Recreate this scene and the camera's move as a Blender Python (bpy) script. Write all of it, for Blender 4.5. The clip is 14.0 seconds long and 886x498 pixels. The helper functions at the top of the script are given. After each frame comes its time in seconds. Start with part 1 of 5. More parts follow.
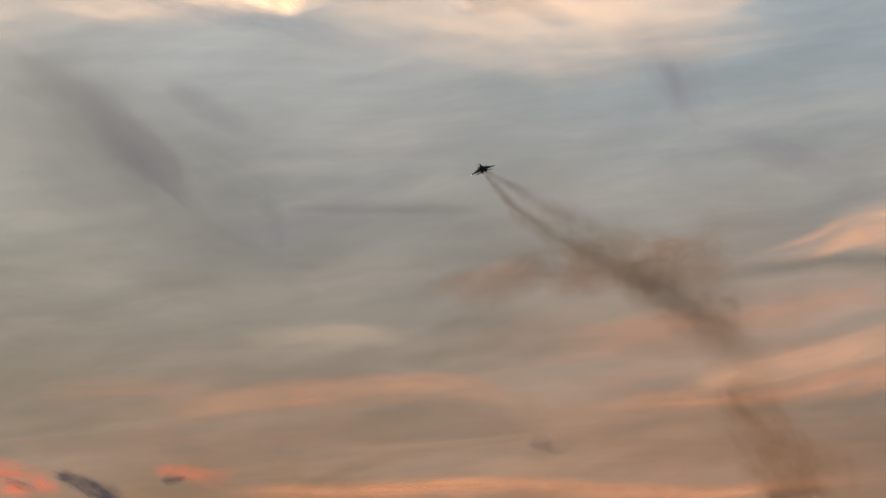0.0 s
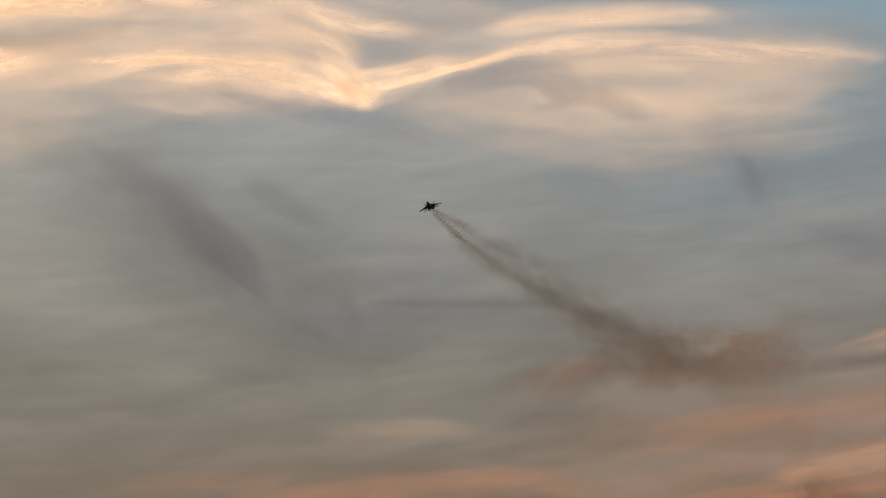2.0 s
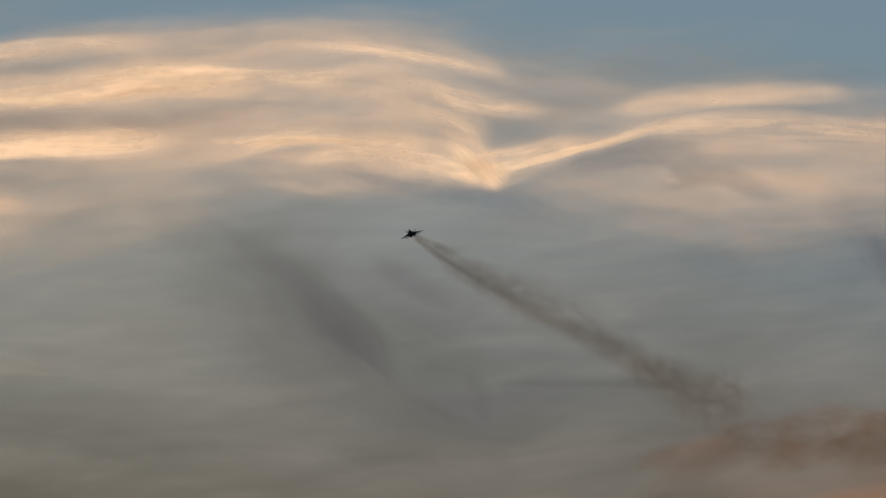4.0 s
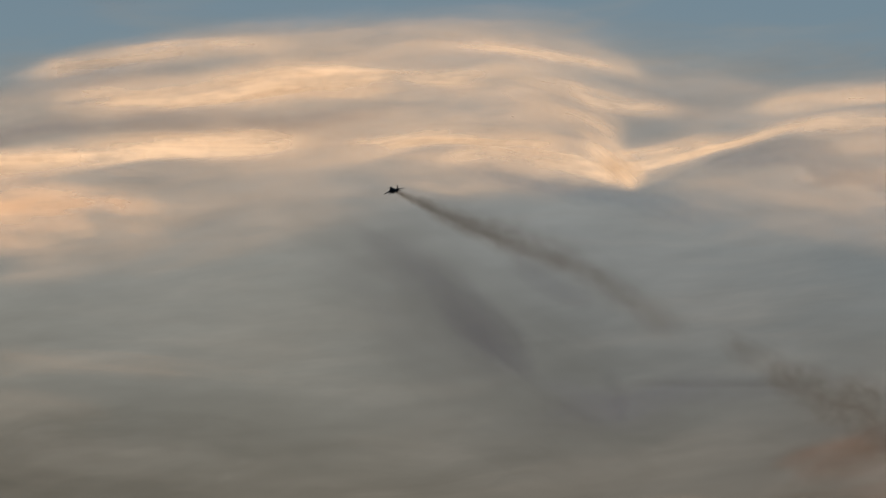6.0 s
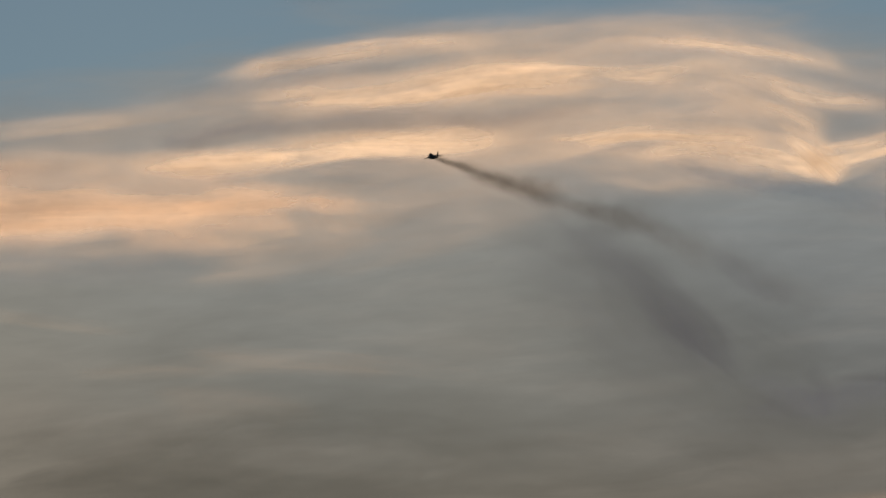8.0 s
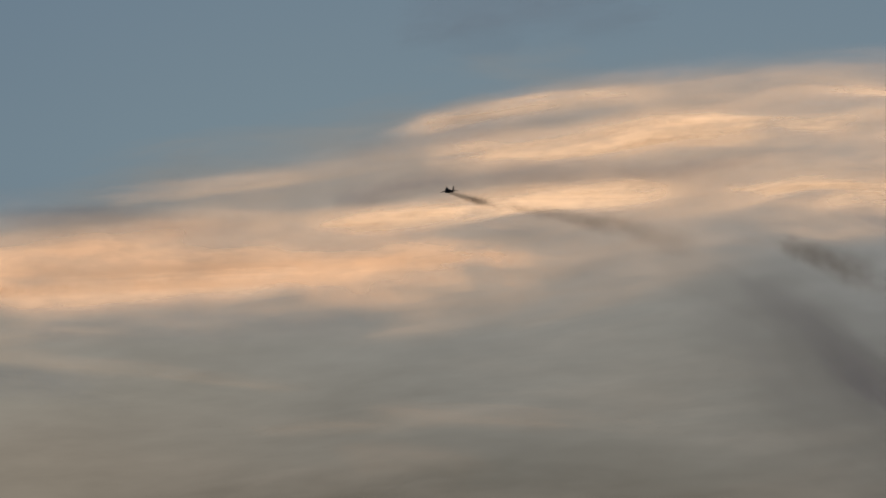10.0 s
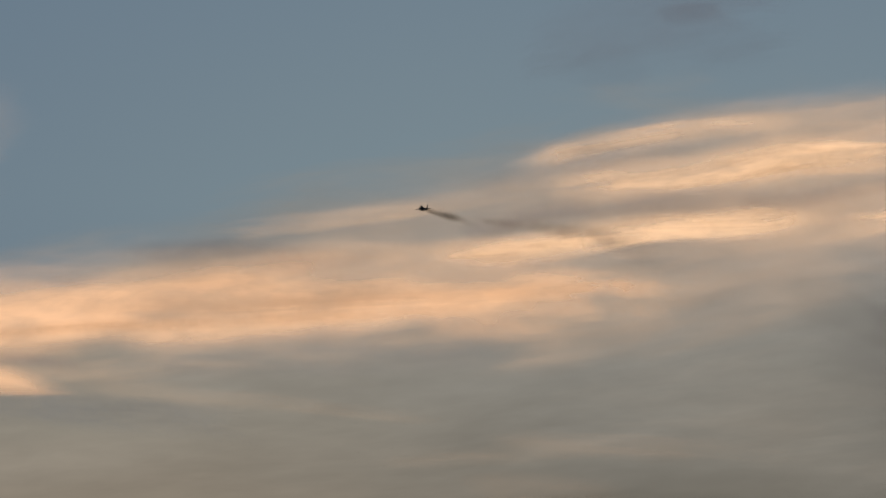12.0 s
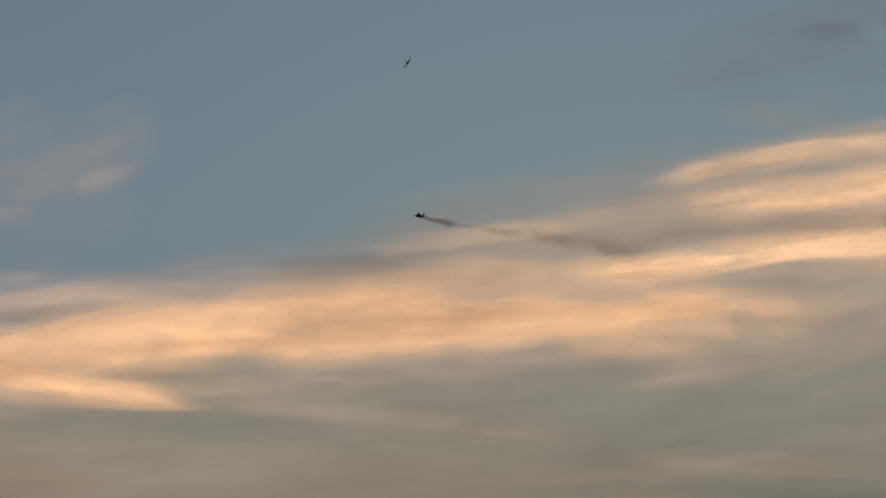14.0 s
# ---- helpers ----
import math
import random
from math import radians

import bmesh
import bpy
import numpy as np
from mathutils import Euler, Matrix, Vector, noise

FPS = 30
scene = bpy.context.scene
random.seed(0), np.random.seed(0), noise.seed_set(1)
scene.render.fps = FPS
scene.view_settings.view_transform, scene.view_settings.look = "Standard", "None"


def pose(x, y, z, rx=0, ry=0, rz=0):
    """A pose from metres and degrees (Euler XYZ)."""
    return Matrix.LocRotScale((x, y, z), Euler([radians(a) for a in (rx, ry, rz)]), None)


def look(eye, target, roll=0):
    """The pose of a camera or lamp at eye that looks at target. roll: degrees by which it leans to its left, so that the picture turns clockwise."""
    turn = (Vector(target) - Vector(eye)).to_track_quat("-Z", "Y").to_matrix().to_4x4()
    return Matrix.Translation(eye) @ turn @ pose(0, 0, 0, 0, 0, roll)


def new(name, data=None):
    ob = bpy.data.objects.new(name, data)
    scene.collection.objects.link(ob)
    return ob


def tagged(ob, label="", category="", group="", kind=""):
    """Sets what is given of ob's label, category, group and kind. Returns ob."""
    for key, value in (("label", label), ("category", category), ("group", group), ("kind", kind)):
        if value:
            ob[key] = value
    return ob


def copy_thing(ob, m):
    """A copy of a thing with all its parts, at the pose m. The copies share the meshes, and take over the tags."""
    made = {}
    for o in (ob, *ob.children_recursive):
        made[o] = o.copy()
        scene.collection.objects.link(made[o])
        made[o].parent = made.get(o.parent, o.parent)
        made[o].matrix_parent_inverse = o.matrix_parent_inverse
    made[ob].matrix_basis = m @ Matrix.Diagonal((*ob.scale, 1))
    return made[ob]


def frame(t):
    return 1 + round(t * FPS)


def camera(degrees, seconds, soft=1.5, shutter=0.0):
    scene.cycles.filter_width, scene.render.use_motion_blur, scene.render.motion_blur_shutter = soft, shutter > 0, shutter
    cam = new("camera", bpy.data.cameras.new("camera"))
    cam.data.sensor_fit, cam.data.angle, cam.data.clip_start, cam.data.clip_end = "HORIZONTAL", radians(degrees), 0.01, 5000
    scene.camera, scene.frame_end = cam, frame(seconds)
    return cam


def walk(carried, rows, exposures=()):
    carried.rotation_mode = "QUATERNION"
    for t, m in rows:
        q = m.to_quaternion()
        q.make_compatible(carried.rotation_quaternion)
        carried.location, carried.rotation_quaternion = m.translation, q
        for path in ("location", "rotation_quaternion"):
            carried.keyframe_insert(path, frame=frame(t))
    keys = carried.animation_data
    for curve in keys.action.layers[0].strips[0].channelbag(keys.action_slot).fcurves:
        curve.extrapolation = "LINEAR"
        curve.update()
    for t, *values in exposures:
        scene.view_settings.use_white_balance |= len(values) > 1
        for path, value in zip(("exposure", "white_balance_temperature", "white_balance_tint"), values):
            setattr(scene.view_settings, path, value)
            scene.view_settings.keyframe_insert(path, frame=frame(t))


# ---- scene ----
# ---- camera: hand-held on the ground, following the jet ----
EYE = Vector((0.0, 0.0, 1.7))


def toward(az, el, d=1.0):
    """A point d metres from the eye; az: degrees to the left of north, el: degrees up."""
    a, e = radians(az), radians(el)
    return EYE + d * Vector((-math.sin(a) * math.cos(e), math.cos(a) * math.cos(e), math.sin(e)))


def aim(az, el, roll):
    return look(EYE, toward(az, el, 1000.0), roll)


cam = camera(14.0, 14.0)
walk(cam, [
    (0, aim(0.000, 10.000, -0.77)),
    (0.5, aim(-0.024, 10.407, -0.90)),
    (1, aim(0.308, 10.695, -0.86)),
    (1.5, aim(0.758, 11.077, -0.73)),
    (2, aim(1.218, 11.511, -0.63)),
    (2.5, aim(1.772, 11.962, -0.54)),
    (3, aim(2.277, 12.367, -0.36)),
    (5.5, aim(4.942, 12.918, -0.10)),
    (6, aim(5.520, 12.795, 0.11)),
    (6.5, aim(6.078, 12.504, 0.20)),
    (7, aim(6.664, 12.458, 0.24)),
    (7.5, aim(7.578, 12.520, 0.29)),
    (8, aim(8.802, 12.736, 0.34)),
    (8.5, aim(9.867, 12.967, 0.28)),
    (11, aim(12.566, 13.848, 0.12)),
    (11.5, aim(13.169, 13.944, 0.07)),
    (12, aim(13.743, 14.057, 0.17)),
    (12.5, aim(14.317, 14.155, 0.30)),
    (13, aim(14.896, 14.263, 0.44)),
    (13.5, aim(15.468, 14.336, 0.65)),
    (14, aim(15.971, 14.314, 0.99)),
], exposures=[(0, 0.84, 6300, 9), (1, 0.58, 6300, 9), (2, 0.44, 6280, 8), (3, 0.16, 6160, 6), (5.5, 0.05, 6140, 6),
              (8.5, -0.02, 6120, 7), (11, -0.03, 6420, 9), (12, -0.01, 6480, 9), (13, -0.01, 6600, 9), (14, 0.0, 6740, 9)])
scene.cycles.transparent_max_bounces = 48

# ---- light: low sun behind the clouds, dusk sky ----
SUN_AZ, SUN_EL = 6.0, 7.0
sun = new("sun", bpy.data.lights.new("sun", "SUN"))
sun.data.energy, sun.data.angle, sun.data.color = 5.0, radians(0.5), (1.0, 0.66, 0.42)
sun.matrix_world = look(toward(SUN_AZ, SUN_EL, 4000.0), EYE)


class Nodes:
    """Short hand for building a node tree."""

    def __init__(self, tree):
        self.t = tree
        tree.nodes.clear()

    def put(self, value, socket):
        if hasattr(value, "is_output"):
            self.t.links.new(value, socket)
        else:
            socket.default_value = value

    def math(self, op, a, b=0.0, c=0.0, clamp=False):
        n = self.t.nodes.new("ShaderNodeMath")
        n.operation, n.use_clamp = op, clamp
        for s, v in zip(n.inputs, (a, b, c)):
            self.put(v, s)
        return n.outputs[0]

    def step(self, value, a, b, lo=0.0, hi=1.0, kind="SMOOTHSTEP"):
        n = self.t.nodes.new("ShaderNodeMapRange")
        n.interpolation_type = kind
        for s, v in zip(n.inputs, (value, a, b, lo, hi)):
            self.put(v, s)
        return n.outputs[0]

    def vec(self, x, y, z=0.0):
        n = self.t.nodes.new("ShaderNodeCombineXYZ")
        for s, v in zip(n.inputs, (x, y, z)):
            self.put(v, s)
        return n.outputs[0]

    def noise(self, vector, scale=1.0, detail=5.0, rough=0.55, distortion=0.0):
        n = self.t.nodes.new("ShaderNodeTexNoise")
        self.put(vector, n.inputs["Vector"])
        for k, v in (("Scale", scale), ("Detail", detail), ("Roughness", rough), ("Distortion", distortion)):
            n.inputs[k].default_value = v
        return n.outputs["Fac"]

    def ramp(self, value, stops):
        n = self.t.nodes.new("ShaderNodeValToRGB")
        self.put(value, n.inputs["Fac"])
        e = n.color_ramp.elements
        while len(e) < len(stops):
            e.new(0.5)
        for el, (p, c) in zip(e, stops):
            el.position, el.color = p, (*c, 1)
        return n.outputs["Color"]

    def mix(self, f, a, b):
        n = self.t.nodes.new("ShaderNodeMix")
        n.data_type = "RGBA"
        self.put(f, n.inputs["Factor"])
        for s, v in ((n.inputs[6], a), (n.inputs[7], b)):
            self.put((*v, 1) if isinstance(v, tuple) else v, s)
        return n.outputs[2]


world = bpy.data.worlds.new("dusk_sky")
scene.world = world
world.use_nodes = True
W = Nodes(world.node_tree)
sky = world.node_tree.nodes.new("ShaderNodeTexSky")
sky.sky_type, sky.sun_disc = "NISHITA", False
sky.sun_elevation, sky.sun_rotation = radians(SUN_EL), radians(-SUN_AZ)
way = world.node_tree.nodes.new("ShaderNodeTexCoord").outputs["Generated"]
xyz = world.node_tree.nodes.new("ShaderNodeSeparateXYZ")
W.put(way, xyz.inputs[0])
el = W.math("MULTIPLY", W.math("ARCSINE", xyz.outputs[2]), 57.2958)
az = W.math("MULTIPLY", W.math("ARCTAN2", W.math("MULTIPLY", xyz.outputs[0], -1.0), xyz.outputs[1]), 57.2958)
# unevenness of the cloud deck: billows drawn out sideways, rising a little to the right
lean = W.math("MULTIPLY_ADD", az, 0.10, el)
drift = W.noise(W.vec(W.math("MULTIPLY", az, 0.3), lean, 2.0), 0.5, 4.0, 0.5)
streaks = W.noise(W.vec(W.math("MULTIPLY_ADD", drift, 0.8, W.math("MULTIPLY", az, 0.2)), W.math("MULTIPLY_ADD", drift, 1.5, lean)), 1.1, 8.0, 0.58, 0.3)
swell = W.noise(W.vec(W.math("MULTIPLY", az, 0.4), lean, 4.0), 0.45, 4.0, 0.5, 0.5)
billow = W.noise(W.vec(W.math("MULTIPLY", az, 0.34), lean, 7.0), 1.1, 6.0, 0.52, 0.25)
# upper rim of the deck: an arch across the sky
off = W.math("SUBTRACT", az, 5.0)
rim = W.math("MULTIPLY_ADD", W.math("MULTIPLY", off, off), -0.012, 16.3)
rim = W.math("MULTIPLY_ADD", W.math("SUBTRACT", streaks, 0.5), 2.4, rim)
deck_here = W.step(W.math("SUBTRACT", el, rim), 0.7, -0.9)
lift = W.math("MULTIPLY_ADD", W.math("SUBTRACT", swell, 0.5), 1.6, el)
height = W.math("DIVIDE", W.math("SUBTRACT", lift, 5.0), 10.0, clamp=True)
# the deck from south-east (right) to north-west (left): reddish low down, grey above
east = W.ramp(height, [(0.0, (0.130, 0.070, 0.046)), (0.2, (0.136, 0.088, 0.064)), (0.4, (0.158, 0.127, 0.106)), (0.62, (0.164, 0.163, 0.155)), (0.82, (0.172, 0.194, 0.204)), (1.0, (0.195, 0.215, 0.225))])
middle = W.ramp(height, [(0.0, (0.086, 0.049, 0.034)), (0.2, (0.108, 0.075, 0.058)), (0.4, (0.134, 0.122, 0.107)), (0.6, (0.148, 0.148, 0.142)), (0.82, (0.210, 0.213, 0.208)), (1.0, (0.245, 0.243, 0.234))])
grey = W.ramp(height, [(0.2, (0.110, 0.094, 0.078)), (0.4, (0.122, 0.112, 0.096)), (0.55, (0.174, 0.166, 0.147)), (0.7, (0.214, 0.206, 0.185)), (0.9, (0.245, 0.232, 0.214))])
west = W.ramp(height, [(0.3, (0.190, 0.158, 0.122)), (0.5, (0.240, 0.205, 0.163)), (0.63, (0.250, 0.226, 0.187)), (0.85, (0.245, 0.232, 0.213))])
deck = W.mix(W.step(az, -4.0, 2.0), east, middle)
deck = W.mix(W.step(az, 3.0, 8.5), deck, grey)
deck = W.mix(W.step(az, 10.0, 19.0), deck, west)
deck = W.mix(W.step(streaks, 0.42, 0.75, 0.0, 0.22), deck, (0.25, 0.205, 0.165))
combed = W.noise(W.vec(W.math("MULTIPLY", az, 0.16), W.math("MULTIPLY_ADD", drift, 0.5, lean), 11.0), 4.0, 5.0, 0.55, 0.15)
uneven = W.math("MULTIPLY_ADD", billow, 0.5, W.math("MULTIPLY", streaks, 0.5))
depth = W.math("MULTIPLY", W.step(uneven, 0.32, 0.68, 0.86, 1.14, "LINEAR"), W.step(combed, 0.3, 0.7, 0.95, 1.05, "LINEAR"))
tint = world.node_tree.nodes.new("ShaderNodeVectorMath")
tint.operation = "SCALE"
W.put(deck, tint.inputs[0])
W.put(depth, tint.inputs["Scale"])
blue = W.ramp(W.math("DIVIDE", el, 90.0, clamp=True), [(0.05, (0.17, 0.19, 0.20)), (0.165, (0.182, 0.242, 0.276)), (0.22, (0.142, 0.200, 0.262)), (0.5, (0.08, 0.12, 0.19)), (1.0, (0.05, 0.08, 0.14))])
blue = W.mix(W.step(az, 13.0, 25.0, 0.0, 0.55), blue, (0.118, 0.172, 0.240))
painted = W.mix(deck_here, blue, tint.outputs[0])
# the deck lies ahead; away from it the plain dusk sky goes on
ahead = W.step(W.math("ABSOLUTE", off), 25.0, 70.0, 1.0, 0.0)
add = world.node_tree.nodes.new("ShaderNodeMix")
add.data_type, add.blend_type = "RGBA", "ADD"
add.inputs["Factor"].default_value = 0.001
W.put(W.mix(ahead, blue, painted), add.inputs[6])
W.put(sky.outputs[0], add.inputs[7])
background = world.node_tree.nodes.new("ShaderNodeBackground")
W.put(add.outputs[2], background.inputs["Color"])
background.inputs["Strength"].default_value = 1.0
W.put(background.outputs[0], world.node_tree.nodes.new("ShaderNodeOutputWorld").inputs[0])


# ---- materials ----
def material(name):
    m = bpy.data.materials.new(name)
    m.use_nodes = True
    return m, Nodes(m.node_tree)


def vapour(name, colour, along, across, contrast, warp=0.35, rough=0.55, torn=True):
    """Cloud or smoke: thin matter lit through from behind, with fibres along its flow (sizes in metres)."""
    m, n = material(name)
    flow = n.t.nodes.new("ShaderNodeUVMap")
    flow.uv_map = "flow"
    unit = n.t.nodes.new("ShaderNodeUVMap")
    unit.uv_map = "unit"
    dens = n.t.nodes.new("ShaderNodeAttribute")
    dens.attribute_name = "thickness"
    rand = n.t.nodes.new("ShaderNodeObjectInfo").outputs["Random"]
    sf, su = (n.t.nodes.new("ShaderNodeSeparateXYZ") for _ in range(2))
    n.put(flow.outputs[0], sf.inputs[0])
    n.put(unit.outputs[0], su.inputs[0])
    seed = n.math("MULTIPLY", rand, 57.0)
    p = n.vec(n.math("DIVIDE", sf.outputs[0], along), n.math("DIVIDE", sf.outputs[1], across), seed)
    coarse = n.noise(p, 0.5, 3.0, 0.5, 0.3)
    eddy = n.noise(p, 1.1, 3.0, 0.5, 0.0)
    drawn = n.vec(n.math("MULTIPLY_ADD", eddy, 0.5, n.math("DIVIDE", sf.outputs[0], along)),
                  n.math("MULTIPLY_ADD", coarse, 1.6, n.math("DIVIDE", sf.outputs[1], across)), n.math("ADD", seed, 9.0))
    fibre = n.noise(drawn, 1.0, 5.0, rough, 0.08)
    puff = n.noise(n.vec(n.math("DIVIDE", sf.outputs[0], across * 2.4), n.math("DIVIDE", sf.outputs[1], across * 1.3), seed), 1.0, 5.0, 0.5, 0.4)
    fine = n.math("MULTIPLY_ADD", fibre, 0.72, n.math("MULTIPLY", puff, 0.28))
    v = n.math("MULTIPLY_ADD", su.outputs[1], 2.0, -1.0)
    bent = n.math("ABSOLUTE", n.math("MULTIPLY_ADD", n.math("SUBTRACT", coarse, 0.5), 2.0 * warp, v))
    body = n.math("POWER", n.step(bent, 1.0, 0.0), 1.25)
    guard = n.step(n.math("ABSOLUTE", v), 1.0, 0.5)
    tufts = n.step(fine, 0.345, 0.655, 1.0 - contrast, 1.0 + 0.25 * contrast)
    alpha = n.math("MULTIPLY", n.math("MULTIPLY", body, guard), n.math("MULTIPLY", tufts, dens.outputs["Fac"]))
    if torn:
        # ragged ends
        u = n.math("MULTIPLY_ADD", n.math("SUBTRACT", n.math("MULTIPLY_ADD", fine, 0.6, n.math("MULTIPLY", coarse, 0.4)), 0.5), 1.1, su.outputs[0])
        alpha = n.math("MULTIPLY", alpha, n.math("MULTIPLY", n.step(u, 0.0, 0.2), n.step(u, 1.0, 0.8)))
    alpha = n.math("MINIMUM", alpha, 0.97, clamp=True)
    tone = n.mix(n.step(fine, 0.3, 0.7), tuple(c * 0.9 for c in colour), tuple(min(1.0, c * 1.06) for c in colour))
    lit, clear, both = (n.t.nodes.new(k) for k in ("ShaderNodeBsdfTranslucent", "ShaderNodeBsdfTransparent", "ShaderNodeMixShader"))
    n.put(tone, lit.inputs["Color"])
    n.put(alpha, both.inputs[0])
    n.put(clear.outputs[0], both.inputs[1])
    n.put(lit.outputs[0], both.inputs[2])
    n.put(both.outputs[0], n.t.nodes.new("ShaderNodeOutputMaterial").inputs[0])
    return m


# cloud colours carry dusk light (peach to red) and shade (slate, mauve, gloom, dusk)
VAPOUR = {
    "cirrus": vapour("cirrus", (0.665, 0.607, 0.52), 150.0, 20.0, 0.62, 0.9, 0.56),
    "blush": vapour("blush_cloud", (0.605, 0.537, 0.452), 130.0, 27.0, 0.40, 0.9, 0.56),
    "bank": vapour("peach_bank_cloud", (0.635, 0.530, 0.430), 120.0, 30.0, 0.30, 0.8, 0.56),
    "ember": vapour("ember_cloud", (0.28, 0.168, 0.116), 130.0, 17.0, 0.62, 0.8, 0.55),
    "apricot": vapour("apricot_cloud", (0.40, 0.275, 0.200), 130.0, 20.0, 0.45, 0.8, 0.55),
    "redcloud": vapour("red_cloud", (0.26, 0.098, 0.075), 36.0, 10.0, 0.7, 0.8, 0.58),
    "dusk": vapour("dusk_cloud", (0.026, 0.031, 0.050), 26.0, 10.0, 0.5, 0.7, 0.6),
    "gloom": vapour("gloom_cloud", (0.052, 0.066, 0.072), 120.0, 28.0, 0.38, 0.8, 0.52),
    "mauve": vapour("mauve_cloud", (0.080, 0.104, 0.168), 90.0, 26.0, 0.34, 0.8, 0.52),
    "violet": vapour("violet_smoke", (0.050, 0.062, 0.094), 150.0, 42.0, 0.22, 0.6, 0.5),
    "slate": vapour("slate_cloud", (0.10, 0.15, 0.225), 120.0, 20.0, 0.45, 0.8, 0.52),
    "brownsmoke": vapour("brown_smoke", (0.078, 0.056, 0.040), 44.0, 24.0, 0.48, 0.8, 0.56),
    "exhaust": vapour("exhaust_smoke", (0.076, 0.074, 0.066), 8.0, 4.5, 0.70, 0.45, 0.62, False),
}


def solid(name, colour, rough=0.5, metal=0.0, vary=0.15, size=1.0, bump=0.0, gloss=0.12):
    m, n = material(name)
    co = n.t.nodes.new("ShaderNodeTexCoord").outputs["Object"]
    big, small = n.noise(co, 0.6 / size, 4.0), n.noise(co, 6.0 / size, 5.0)
    f = n.math("MULTIPLY_ADD", small, 0.5, n.math("MULTIPLY", big, 0.5))
    b = n.t.nodes.new("ShaderNodeBsdfPrincipled")
    n.put(n.mix(n.step(f, 0.3, 0.7), tuple(c * (1 - vary) for c in colour), tuple(c * (1 + vary) for c in colour)), b.inputs["Base Color"])
    n.put(n.step(small, 0.2, 0.8, rough - 0.08, rough + 0.08), b.inputs["Roughness"])
    b.inputs["Metallic"].default_value = metal
    b.inputs["Specular IOR Level"].default_value = gloss
    if bump:
        k = n.t.nodes.new("ShaderNodeBump")
        k.inputs["Strength"].default_value = bump
        n.put(small, k.inputs["Height"])
        n.put(k.outputs[0], b.inputs["Normal"])
    n.put(b.outputs[0], n.t.nodes.new("ShaderNodeOutputMaterial").inputs[0])
    return m


PAINT = solid("grey_jet_paint", (0.016, 0.016, 0.017), 0.8, 0.0, 0.2, 3.0)
RADOME = solid("radome_paint", (0.02, 0.02, 0.022), 0.75)
METAL = solid("burnt_metal", (0.03, 0.028, 0.026), 0.7, 0.2)
GLASS = solid("smoked_canopy_glass", (0.012, 0.013, 0.015), 0.65, 0.0, 0.05, 1.0, 0.0, 0.05)
DARK = solid("intake_shade_black", (0.015, 0.015, 0.015), 0.7)
FEATHER = solid("dark_feathers", (0.025, 0.023, 0.022), 0.8, 0.0, 0.3, 0.1)
SOIL = solid("dry_grassland", (0.11, 0.095, 0.06), 0.95, 0.0, 0.35, 60.0, 0.3)


# ---- the setting ----
def part(name, bm, mat, parent=None, label="", smooth=True):
    me = bpy.data.meshes.new(name)
    bmesh.ops.recalc_face_normals(bm, faces=bm.faces)
    bm.to_mesh(me)
    bm.free()
    me.materials.append(mat)
    for p in me.polygons:
        p.use_smooth = smooth
    ob = new(name, me)
    ob.parent = parent
    return tagged(ob, label)


def ground():
    bm = bmesh.new()
    rings = [0.0, 5.0, 30.0, 150.0, 600.0, 1800.0, 4900.0]
    last = None
    for r in rings:
        ring = [bm.verts.new((r * math.cos(a), r * math.sin(a), 0.0 if r < 600 else 2.0 * math.sin(3 * a) - 2.0))
                for a in (2 * math.pi * i / 64 for i in range(64))] if r else [bm.verts.new((0, 0, 0))]
        if last and len(last) == 1:
            for i in range(64):
                bm.faces.new((last[0], ring[i], ring[(i + 1) % 64]))
        elif last:
            for i in range(64):
                bm.faces.new((last[i], ring[i], ring[(i + 1) % 64], last[(i + 1) % 64]))
        last = ring
    tagged(part("ground", bm, SOIL), "flat dry grassland under a dusk sky", "ground", kind="structure")


ground()


# ---- clouds: thin curved sheets of vapour far away ----
def spline(points, steps):
    """Catmull-Rom through the points."""
    p = [np.array(q, float) for q in points]
    p = [2 * p[0] - p[1], *p, 2 * p[-1] - p[-2]]
    out = []
    for i in range(1, len(p) - 2):
        for k in range(steps):
            t = k / steps
            out.append(0.5 * (2 * p[i] + (p[i + 1] - p[i - 1]) * t + (2 * p[i - 1] - 5 * p[i] + 4 * p[i + 1] - p[i + 2]) * t * t
                              + (3 * p[i] - 3 * p[i + 1] + p[i + 2] - p[i - 1]) * t ** 3))
    return out + [p[-2]]


